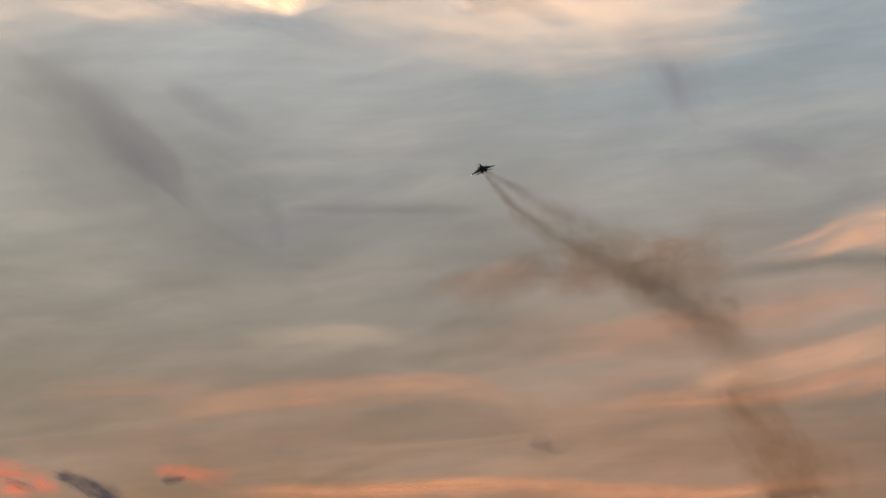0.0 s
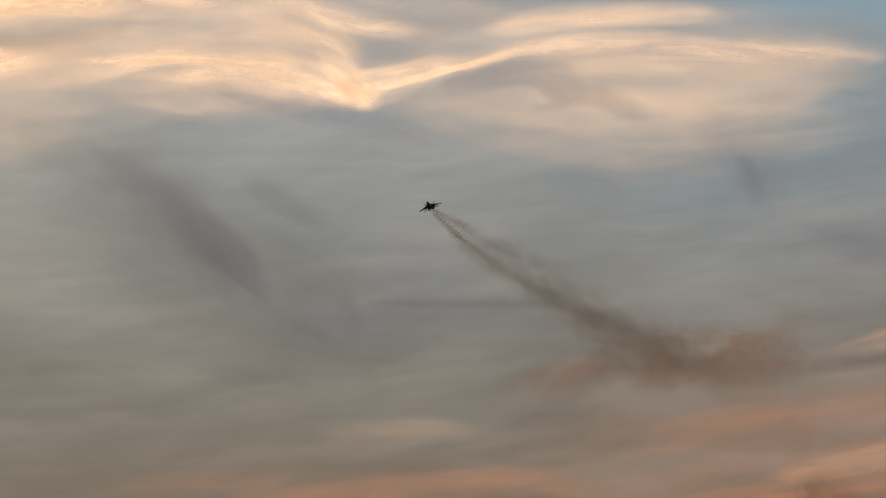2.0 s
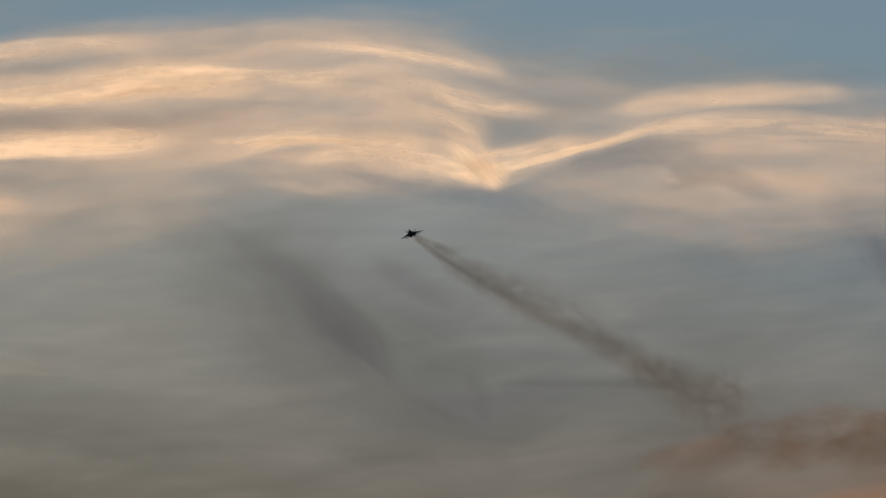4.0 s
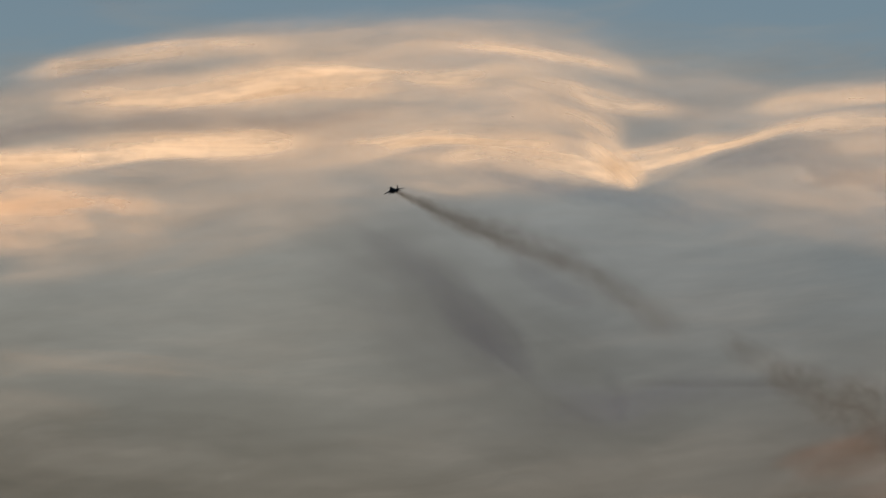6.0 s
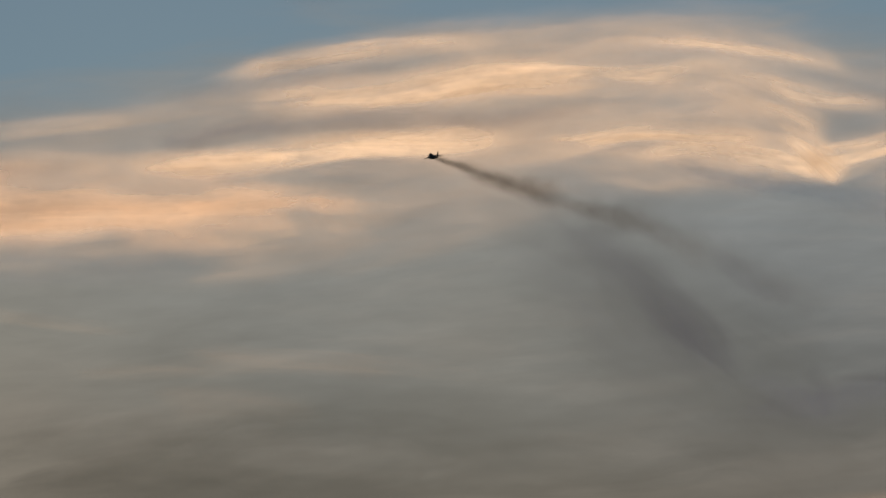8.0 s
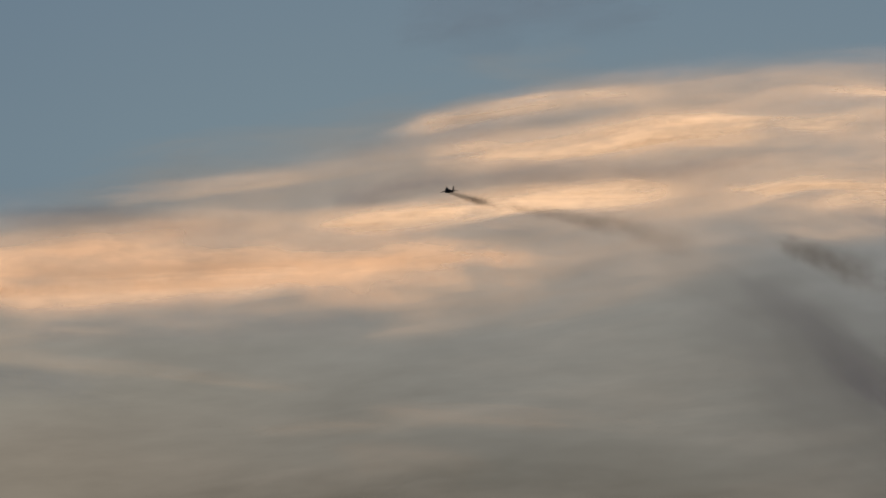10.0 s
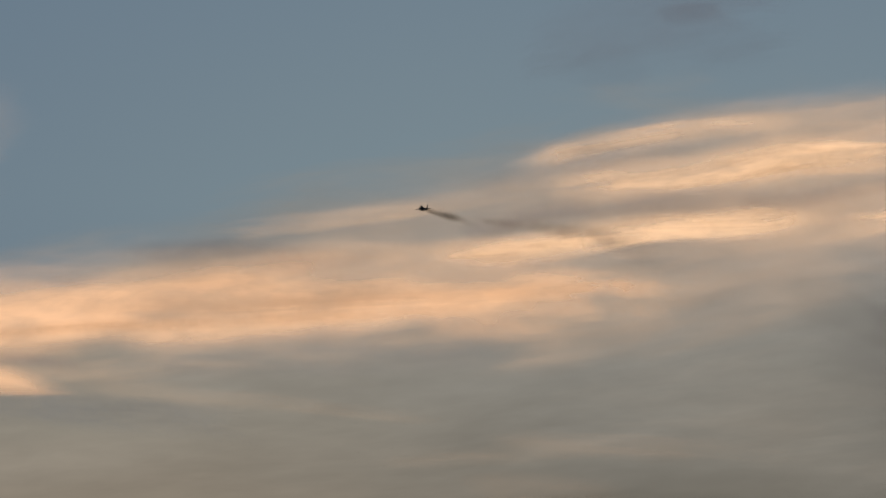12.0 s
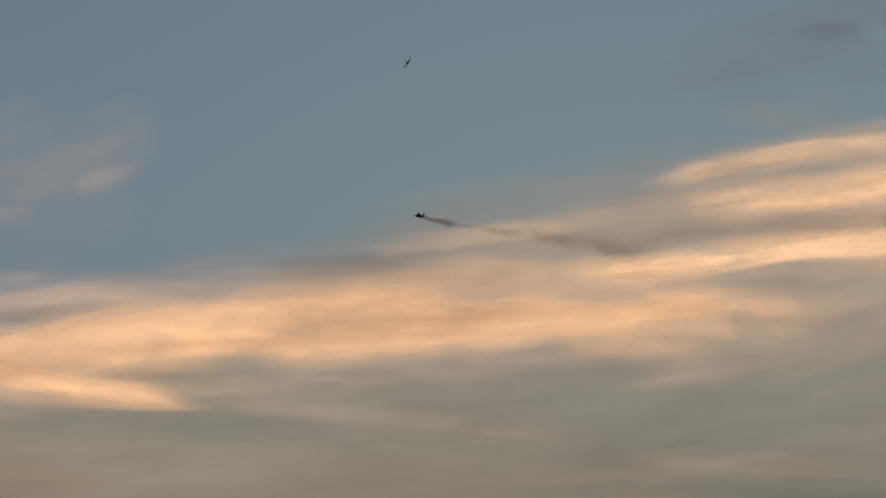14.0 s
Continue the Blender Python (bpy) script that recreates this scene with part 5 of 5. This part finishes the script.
    walk(upper[4], [
        (0, pose(106.2, 1548.7, 247.1, -17.9, 44.7, -36.9)),
        (0.5, pose(94.4, 1558.2, 255.7, -14.3, 40.6, -35.0)),
        (1, pose(81.9, 1567.4, 264.9, -10.8, 36.4, -33.3)),
        (1.5, pose(67.2, 1576.3, 275.8, -7.3, 32.1, -31.7)),
        (2, pose(52.8, 1585.5, 286.0, -7.4, 32.8, -31.1)),
        (2.5, pose(37.2, 1594.7, 295.3, -7.5, 33.5, -30.4)),
        (3, pose(20.9, 1620.8, 308.4, -7.5, 34.2, -29.7)),
        (5.5, pose(-73.2, 1749.0, 379.9, -3.9, 32.0, -25.1)),
        (6, pose(-94.1, 1773.7, 394.5, -3.1, 31.3, -24.1)),
        (6.5, pose(-115.9, 1798.2, 408.4, -2.4, 30.7, -23.2)),
        (7, pose(-125.0, 1816.7, 413.4, -2.5, 30.8, -23.1)),
        (7.5, pose(-134.2, 1834.8, 418.4, -2.5, 30.9, -22.9)),
        (8, pose(-143.5, 1852.5, 423.4, -2.7, 31.1, -22.8)),
        (8.5, pose(-152.9, 1870.4, 428.6, -2.8, 31.3, -22.6)),
        (11, pose(-53.4, 1884.7, 407.2, -4.8, 31.1, -28.3)),
        (11.5, pose(-44.1, 1891.0, 404.1, -5.4, 31.3, -29.1)),
        (12, pose(-33.7, 1896.3, 402.4, -5.8, 31.3, -29.9)),
        (12.5, pose(-23.5, 1901.4, 400.4, -6.2, 31.3, -30.8)),
        (13, pose(-13.5, 1906.4, 398.8, -6.6, 31.3, -31.7)),
        (13.5, pose(-3.4, 1910.6, 396.6, -7.0, 31.3, -32.6)),
        (14, pose(9.0, 1913.5, 392.4, -7.4, 31.1, -33.6)),
    ])
    walk(upper[5], [
        (0, pose(124.5, 1534.1, 222.9, -22.0, 47.1, -40.2)),
        (0.5, pose(114.7, 1543.3, 233.6, -17.0, 42.2, -37.4)),
        (1, pose(104.1, 1552.3, 244.9, -12.4, 36.9, -35.1)),
        (1.5, pose(91.6, 1560.8, 257.9, -8.0, 31.6, -33.2)),
        (2, pose(77.4, 1570.3, 268.5, -6.1, 29.4, -32.2)),
        (2.5, pose(62.2, 1579.8, 278.4, -4.3, 27.2, -31.1)),
        (3, pose(46.4, 1606.1, 291.8, -2.4, 24.9, -30.1)),
        (5.5, pose(-47.7, 1736.6, 361.2, -6.5, 34.8, -26.7)),
        (6, pose(-68.7, 1761.8, 375.5, -7.2, 36.8, -25.8)),
        (6.5, pose(-90.6, 1786.9, 389.0, -8.0, 39.0, -24.8)),
        (7, pose(-94.0, 1803.0, 391.6, -8.2, 39.0, -24.9)),
        (7.5, pose(-97.4, 1818.5, 394.0, -8.3, 39.1, -24.9)),
        (8, pose(-100.9, 1833.5, 396.4, -8.6, 39.3, -25.0)),
        (8.5, pose(-104.3, 1848.8, 398.8, -8.9, 39.6, -25.1)),
        (11, pose(-33.4, 1873.6, 393.1, -5.5, 31.0, -29.6)),
        (11.5, pose(-23.8, 1879.4, 389.8, -6.0, 31.1, -30.4)),
        (12, pose(-13.1, 1884.1, 388.0, -6.5, 31.2, -31.3)),
        (12.5, pose(-2.5, 1888.6, 385.9, -6.9, 31.2, -32.2)),
        (13, pose(7.7, 1892.9, 384.2, -7.3, 31.2, -33.0)),
        (13.5, pose(18.1, 1896.5, 382.0, -7.7, 31.2, -34.0)),
        (14, pose(30.7, 1898.6, 377.8, -8.1, 30.9, -35.0)),
    ])
    walk(thin[0], [
        (0, pose(39.6, 1589.0, 295.0, -8.3, 36.2, -29.4)),
        (0.5, pose(26.7, 1598.0, 302.7, -8.5, 36.9, -29.0)),
        (1, pose(12.8, 1606.8, 310.8, -8.7, 37.5, -28.6)),
        (1.5, pose(-3.1, 1615.1, 320.5, -8.7, 38.1, -28.0)),
        (2, pose(-17.8, 1623.3, 330.4, -7.7, 37.1, -27.1)),
        (2.5, pose(-33.5, 1631.6, 339.5, -6.7, 36.1, -26.2)),
        (3, pose(-50.9, 1657.2, 352.7, -5.6, 35.0, -25.4)),
        (5.5, pose(-149.2, 1781.6, 417.3, -0.4, 28.5, -21.4)),
        (6, pose(-170.9, 1805.6, 430.1, 0.7, 26.9, -20.7)),
        (6.5, pose(-193.6, 1829.3, 442.3, 1.8, 25.4, -20.1)),
        (7, pose(-217.6, 1853.0, 454.5, 2.5, 24.4, -19.4)),
        (7.5, pose(-242.9, 1876.6, 465.4, 3.1, 23.5, -18.7)),
        (8, pose(-269.1, 1899.8, 476.1, 3.8, 22.6, -18.0)),
        (8.5, pose(-294.9, 1922.9, 486.5, 4.3, 21.8, -17.4)),
        (11, pose(-446.0, 2037.5, 538.2, 5.1, 21.3, -13.5)),
        (11.5, pose(-472.7, 2058.3, 546.6, 5.6, 20.5, -13.0)),
        (12, pose(-499.0, 2078.7, 555.6, 6.1, 19.7, -12.5)),
        (12.5, pose(-525.0, 2099.0, 563.9, 6.5, 19.0, -12.1)),
        (13, pose(-551.2, 2119.0, 573.2, 7.6, 17.1, -11.8)),
        (13.5, pose(-577.9, 2138.9, 581.9, 8.7, 15.0, -11.5)),
        (14, pose(-604.3, 2159.0, 589.2, 9.9, 12.7, -11.3)),
    ])
    walk(thin[1], [
        (0, pose(59.4, 1577.7, 280.0, -5.6, 30.8, -30.0)),
        (0.5, pose(46.4, 1586.9, 287.4, -5.8, 31.5, -29.5)),
        (1, pose(32.6, 1595.9, 295.2, -6.0, 32.2, -29.0)),
        (1.5, pose(16.6, 1604.5, 304.6, -6.0, 32.8, -28.4)),
        (2, pose(2.1, 1613.0, 314.8, -5.7, 32.8, -27.8)),
        (2.5, pose(-13.4, 1621.4, 324.1, -5.4, 32.8, -27.1)),
        (3, pose(-30.3, 1647.2, 337.4, -5.0, 32.7, -26.4)),
        (5.5, pose(-126.5, 1772.4, 404.6, 0.2, 26.6, -22.5)),
        (6, pose(-147.9, 1796.6, 418.1, 1.3, 25.1, -21.8)),
        (6.5, pose(-170.1, 1820.5, 430.9, 2.3, 23.7, -21.1)),
        (7, pose(-193.8, 1844.4, 443.4, 2.7, 23.3, -20.4)),
        (7.5, pose(-219.0, 1868.2, 454.5, 3.1, 22.9, -19.7)),
        (8, pose(-244.9, 1891.7, 465.5, 3.4, 22.6, -19.0)),
        (8.5, pose(-270.6, 1915.1, 476.1, 3.7, 22.3, -18.3)),
        (11, pose(-415.9, 2033.4, 533.8, 10.1, 12.2, -12.3)),
        (11.5, pose(-443.0, 2053.9, 542.0, 10.1, 12.2, -12.3)),
        (12, pose(-469.9, 2074.2, 550.8, 10.1, 12.2, -12.3)),
        (12.5, pose(-496.9, 2094.3, 558.9, 10.1, 12.2, -12.3)),
        (13, pose(-525.3, 2114.1, 567.5, 9.4, 13.5, -12.4)),
        (13.5, pose(-552.5, 2133.6, 575.7, 9.4, 13.5, -12.4)),
        (14, pose(-577.4, 2153.4, 583.2, 10.1, 12.2, -12.3)),
    ])
    walk(thin[2], [
        (0, pose(81.5, 1564.5, 264.5, -7.0, 31.4, -31.8)),
        (0.5, pose(68.6, 1573.9, 271.8, -6.4, 30.9, -31.1)),
        (1, pose(54.9, 1583.2, 279.7, -5.7, 30.2, -30.3)),
        (1.5, pose(39.1, 1592.1, 289.1, -4.8, 29.6, -29.4)),
        (2, pose(24.6, 1600.9, 299.1, -5.0, 30.4, -28.9)),
        (2.5, pose(9.1, 1609.6, 308.3, -5.2, 31.2, -28.4)),
        (3, pose(-7.6, 1635.5, 321.3, -5.4, 31.9, -27.8)),
        (5.5, pose(-101.8, 1761.8, 390.9, -0.7, 27.1, -23.7)),
        (6, pose(-122.6, 1786.2, 405.0, 0.3, 25.9, -22.9)),
        (6.5, pose(-144.4, 1810.3, 418.5, 1.3, 24.7, -22.2)),
        (7, pose(-167.9, 1834.5, 431.2, 1.9, 24.0, -21.5)),
        (7.5, pose(-192.9, 1858.6, 442.7, 2.6, 23.2, -20.8)),
        (8, pose(-218.6, 1882.4, 453.9, 3.1, 22.5, -20.1)),
        (8.5, pose(-244.0, 1906.0, 464.7, 3.7, 21.8, -19.4)),
        (11, pose(-387.8, 2027.1, 526.8, 7.4, 16.9, -12.6)),
        (11.5, pose(-414.0, 2047.4, 534.8, 7.4, 16.9, -12.6)),
        (12, pose(-440.1, 2067.5, 543.4, 7.4, 16.9, -12.6)),
        (12.5, pose(-466.3, 2087.4, 551.3, 7.4, 16.9, -12.6)),
        (13, pose(-495.5, 2107.4, 559.6, 7.4, 16.9, -12.9)),
        (13.5, pose(-521.9, 2126.8, 567.6, 7.5, 16.6, -12.9)),
        (14, pose(-544.3, 2146.0, 575.0, 7.4, 16.9, -12.6)),
    ])
    walk(thin[3], [
        (0, pose(103.9, 1549.9, 247.0, -10.6, 35.0, -34.3)),
        (0.5, pose(91.6, 1559.5, 254.9, -8.9, 33.1, -33.2)),
        (1, pose(78.4, 1568.9, 263.3, -7.1, 31.1, -32.1)),
        (1.5, pose(63.3, 1578.0, 273.5, -5.3, 29.0, -30.9)),
        (2, pose(48.8, 1587.1, 283.4, -4.6, 28.5, -30.2)),
        (2.5, pose(33.3, 1596.2, 292.6, -4.0, 28.0, -29.4)),
        (3, pose(16.9, 1622.4, 305.5, -3.2, 27.4, -28.6)),
        (5.5, pose(-76.1, 1750.2, 375.4, -3.2, 30.4, -25.1)),
        (6, pose(-96.7, 1774.8, 389.7, -3.1, 30.9, -24.3)),
        (6.5, pose(-118.3, 1799.3, 403.3, -3.1, 31.5, -23.4)),
        (7, pose(-141.3, 1823.7, 416.8, -1.5, 29.1, -22.6)),
        (7.5, pose(-165.7, 1848.0, 429.1, 0.1, 26.8, -21.8)),
        (8, pose(-190.9, 1872.0, 441.1, 1.6, 24.4, -21.1)),
        (8.5, pose(-215.9, 1895.8, 452.7, 3.1, 22.0, -20.5)),
        (11, pose(-363.5, 2021.5, 519.0, 7.0, 17.3, -13.4)),
        (11.5, pose(-389.0, 2041.7, 526.9, 7.0, 17.3, -13.4)),
        (12, pose(-414.4, 2061.6, 535.2, 7.0, 17.3, -13.4)),
        (12.5, pose(-439.8, 2081.3, 542.9, 7.0, 17.3, -13.4)),
        (13, pose(-469.8, 2101.4, 551.4, 7.0, 17.4, -13.6)),
        (13.5, pose(-495.5, 2120.6, 559.3, 6.9, 17.4, -13.6)),
        (14, pose(-515.7, 2139.4, 565.9, 7.0, 17.3, -13.4)),
    ])
    walk(thin[4], [
        (0, pose(126.2, 1534.0, 227.0, -13.4, 37.2, -36.6)),
        (0.5, pose(114.9, 1543.7, 236.1, -10.8, 34.2, -35.1)),
        (1, pose(102.8, 1553.2, 245.9, -8.2, 31.1, -33.8)),
        (1.5, pose(88.7, 1562.3, 257.3, -5.5, 27.9, -32.4)),
        (2, pose(74.6, 1571.7, 268.0, -3.7, 25.9, -31.4)),
        (2.5, pose(59.5, 1581.1, 277.9, -2.1, 23.8, -30.5)),
        (3, pose(43.9, 1607.4, 291.5, -0.3, 21.5, -29.5)),
        (5.5, pose(-49.8, 1737.5, 357.9, -4.8, 31.7, -26.6)),
        (6, pose(-70.7, 1762.7, 371.5, -5.7, 33.8, -25.9)),
        (6.5, pose(-92.5, 1787.7, 384.4, -6.7, 36.0, -25.1)),
        (7, pose(-114.6, 1812.2, 399.2, -4.5, 33.1, -24.0)),
        (7.5, pose(-138.1, 1836.6, 412.9, -2.3, 30.0, -23.1)),
        (8, pose(-162.4, 1860.6, 426.3, -0.3, 26.9, -22.3)),
        (8.5, pose(-186.5, 1884.4, 439.3, 1.7, 23.8, -21.6)),
        (11, pose(-344.2, 2016.8, 512.8, 6.7, 17.5, -14.1)),
        (11.5, pose(-369.2, 2036.8, 520.5, 6.7, 17.5, -14.1)),
        (12, pose(-393.9, 2056.6, 528.6, 6.7, 17.5, -14.1)),
        (12.5, pose(-418.8, 2076.1, 536.2, 6.7, 17.5, -14.1)),
        (13, pose(-449.3, 2096.2, 544.8, 6.6, 17.6, -14.3)),
        (13.5, pose(-474.4, 2115.3, 552.5, 6.6, 17.7, -14.2)),
        (14, pose(-493.0, 2133.8, 558.6, 6.7, 17.5, -14.1)),
    ])
    walk(old[0], [
        (0, pose(69.6, 1571.7, 272.3, -5.6, 30.0, -30.6)),
        (0.5, pose(56.9, 1580.8, 279.5, -5.4, 30.1, -30.0)),
        (1, pose(43.3, 1589.8, 287.2, -5.1, 30.2, -29.4)),
        (1.5, pose(27.7, 1598.4, 296.5, -4.8, 30.2, -28.7)),
        (2, pose(13.2, 1606.9, 305.4, -4.5, 30.2, -28.0)),
        (2.5, pose(-2.5, 1615.4, 313.3, -4.2, 30.2, -27.3)),
        (3, pose(-19.4, 1641.1, 325.2, -3.9, 30.2, -26.6)),
        (5.5, pose(-20.4, 1722.4, 341.3, -4.8, 30.3, -28.1)),
        (6, pose(-20.5, 1737.4, 344.2, -4.8, 30.3, -28.3)),
        (6.5, pose(-20.7, 1752.0, 347.1, -4.9, 30.3, -28.5)),
        (7, pose(-20.9, 1766.2, 349.9, -5.1, 30.4, -28.7)),
        (7.5, pose(-21.0, 1779.8, 352.6, -5.3, 30.5, -29.0)),
        (8, pose(-21.2, 1792.8, 355.1, -5.6, 30.7, -29.3)),
        (8.5, pose(-21.3, 1805.9, 357.7, -5.9, 31.0, -29.6)),
        (11, pose(-22.1, 1867.3, 369.8, -7.1, 31.6, -30.8)),
        (11.5, pose(-22.2, 1878.7, 372.1, -7.4, 31.8, -31.1)),
        (12, pose(-22.3, 1890.1, 374.3, -7.6, 31.8, -31.4)),
        (12.5, pose(-22.5, 1901.5, 376.6, -7.7, 31.8, -31.7)),
        (13, pose(-22.6, 1912.8, 378.8, -7.9, 31.8, -32.0)),
        (13.5, pose(-22.7, 1923.7, 380.9, -8.1, 31.8, -32.3)),
        (14, pose(-22.9, 1935.0, 383.2, -8.1, 31.6, -32.6)),
    ])
    walk(old[1], [
        (0, pose(91.0, 1558.7, 258.5, -6.3, 29.8, -32.2)),
        (0.5, pose(78.6, 1568.0, 265.5, -6.2, 30.0, -31.6)),
        (1, pose(65.3, 1577.2, 273.1, -5.9, 30.0, -31.0)),
        (1.5, pose(50.0, 1585.9, 282.4, -5.5, 30.0, -30.2)),
        (2, pose(35.7, 1594.6, 291.1, -5.2, 30.1, -29.6)),
        (2.5, pose(20.3, 1603.3, 299.0, -5.0, 30.1, -28.9)),
        (3, pose(3.9, 1629.1, 310.6, -4.6, 30.1, -28.2)),
        (5.5, pose(4.1, 1709.0, 325.8, -5.5, 30.2, -29.5)),
        (6, pose(4.2, 1723.8, 328.6, -5.5, 30.2, -29.7)),
        (6.5, pose(4.2, 1738.2, 331.3, -5.6, 30.2, -29.9)),
        (7, pose(4.2, 1752.1, 334.0, -5.8, 30.2, -30.1)),
        (7.5, pose(4.3, 1765.4, 336.5, -6.0, 30.4, -30.4)),
        (8, pose(4.3, 1778.1, 338.9, -6.3, 30.6, -30.8)),
        (8.5, pose(4.3, 1790.9, 341.3, -6.7, 30.8, -31.1)),
        (11, pose(4.5, 1851.0, 352.7, -7.9, 31.5, -32.5)),
        (11.5, pose(4.5, 1862.1, 354.8, -8.2, 31.7, -32.8)),
        (12, pose(4.5, 1873.2, 356.9, -8.4, 31.7, -33.1)),
        (12.5, pose(4.6, 1884.2, 359.0, -8.6, 31.7, -33.4)),
        (13, pose(4.6, 1895.2, 361.1, -8.8, 31.7, -33.7)),
        (13.5, pose(4.6, 1905.8, 363.1, -8.9, 31.6, -34.0)),
        (14, pose(4.6, 1916.8, 365.2, -9.0, 31.4, -34.3)),
    ])
    walk(old[2], [
        (0, pose(112.0, 1545.2, 244.8, -7.0, 29.7, -33.6)),
        (0.5, pose(99.8, 1554.7, 251.7, -6.9, 29.9, -33.0)),
        (1, pose(86.8, 1564.0, 259.2, -6.6, 29.9, -32.4)),
        (1.5, pose(71.8, 1573.0, 268.3, -6.2, 29.9, -31.7)),
        (2, pose(57.7, 1581.8, 276.9, -5.9, 30.0, -31.0)),
        (2.5, pose(42.6, 1590.7, 284.7, -5.7, 30.0, -30.4)),
        (3, pose(26.8, 1616.5, 296.2, -5.3, 30.0, -29.6)),
        (5.5, pose(28.1, 1695.1, 310.5, -6.1, 30.1, -30.9)),
        (6, pose(28.4, 1709.6, 313.1, -6.2, 30.1, -31.1)),
        (6.5, pose(28.6, 1723.8, 315.7, -6.3, 30.1, -31.3)),
        (7, pose(28.8, 1737.5, 318.2, -6.5, 30.1, -31.6)),
        (7.5, pose(29.0, 1750.5, 320.6, -6.8, 30.3, -31.9)),
        (8, pose(29.2, 1762.9, 322.8, -7.1, 30.4, -32.3)),
        (8.5, pose(29.5, 1775.3, 325.1, -7.5, 30.7, -32.6)),
        (11, pose(30.4, 1834.0, 335.8, -8.7, 31.3, -34.1)),
        (11.5, pose(30.6, 1844.8, 337.8, -9.0, 31.5, -34.4)),
        (12, pose(30.8, 1855.6, 339.7, -9.3, 31.5, -34.8)),
        (12.5, pose(31.0, 1866.3, 341.7, -9.4, 31.5, -35.1)),
        (13, pose(31.1, 1877.0, 343.6, -9.7, 31.5, -35.4)),
        (13.5, pose(31.3, 1887.2, 345.5, -9.8, 31.4, -35.8)),
        (14, pose(31.5, 1897.9, 347.4, -9.9, 31.2, -36.1)),
    ])

    walk(birds[0], [
        (0, pose(-54.32, 155.19, 37.33, 21.2, -48.0, -101.9)),
        (1.7, pose(-33.88, 156.70, 42.43, 21.2, -48.0, -101.9)),
        (2.5, pose(-24.26, 157.40, 44.83, 21.2, -48.0, -101.9)),
        (2.8, pose(-20.65, 157.67, 45.73, 17.5, -48.7, -98.9)),
        (3, pose(-18.09, 157.88, 46.09, 11.4, -49.4, -94.2)),
        (3.2, pose(-15.58, 158.07, 46.39, 46.7, -39.2, -131.3)),
        (3.9, pose(-7.33, 156.49, 53.49, 52.8, -35.8, -138.4)),
        (6.9, pose(28.05, 149.72, 83.96, 52.8, -35.8, -138.4)),
        (14, pose(39.84, 147.47, 94.11, 52.8, -35.8, -138.4)),
    ])
    walk(birds[1], [
        (0, pose(-49.40, 164.08, 18.07, 54.1, -65.4, -136.4)),
        (1.6, pose(-32.84, 165.56, 24.01, 54.1, -65.4, -136.4)),
        (2.4, pose(-24.57, 166.30, 26.98, 54.1, -65.4, -136.4)),
        (2.5, pose(-23.53, 166.40, 27.35, 62.5, -59.9, -145.6)),
        (2.8, pose(-20.84, 166.52, 28.84, 62.9, -59.5, -146.6)),
        (3, pose(-19.26, 166.60, 29.52, 47.4, -68.4, -131.3)),
        (3.2, pose(-18.14, 166.71, 29.60, -76.6, -40.8, -5.8)),
        (4, pose(-12.14, 168.40, 21.53, -78.7, -36.2, -2.9)),
        (7, pose(10.34, 174.74, -8.74, -78.7, -36.2, -2.9)),
        (14, pose(17.83, 176.86, -18.83, -78.7, -36.2, -2.9)),
    ])
    walk(birds[2], [
        (0, pose(-126.20, 181.06, 31.09, 8.5, -14.8, -78.3)),
        (4.21, pose(-126.03, 181.10, 31.11, 8.5, -14.8, -78.3)),
        (7.4, pose(-71.37, 194.63, 39.21, 8.5, -14.8, -78.3)),
        (8.2, pose(-57.66, 198.02, 41.24, 8.5, -14.8, -78.3)),
        (8.5, pose(-52.52, 199.29, 42.01, 9.1, -14.8, -79.1)),
        (8.7, pose(-48.62, 200.14, 42.67, -43.6, -11.0, -58.3)),
        (9.6, pose(-39.33, 204.47, 28.98, -54.1, -8.9, -52.9)),
        (12.6, pose(-8.37, 218.90, -16.68, -54.1, -8.9, -52.9)),
        (14, pose(1.95, 223.71, -31.90, -54.1, -8.9, -52.9)),
    ])
    walk(birds[3], [
        (0, pose(-116.79, 91.30, 7.79, 58.8, -67.7, -130.6)),
        (8.81, pose(-116.61, 91.36, 7.86, 58.8, -67.7, -130.6)),
        (12, pose(-59.44, 108.00, 28.32, 58.8, -67.7, -130.6)),
        (12.8, pose(-45.11, 112.17, 33.45, -177.1, 73.3, 140.9)),
        (12.9, pose(-43.32, 112.69, 34.09, -175.9, 72.3, 143.9)),
        (13, pose(-41.61, 113.14, 34.74, -175.2, 71.2, 146.5)),
        (13.2, pose(-38.69, 113.82, 35.94, -177.2, 68.9, 151.1)),
        (13.4, pose(-36.24, 114.33, 36.93, -178.5, 65.9, 156.7)),
        (13.6, pose(-34.55, 114.58, 37.79, 174.9, 63.4, 159.8)),
        (13.8, pose(-33.95, 114.56, 38.44, 175.4, 60.8, 163.1)),
        (14, pose(-34.13, 114.39, 38.79, 179.6, 54.1, 171.2)),
    ])

    for b, (start, end, beat, swing) in zip(birds, FLIGHT):
        flap(b, start, end, beat, swing)


motions()
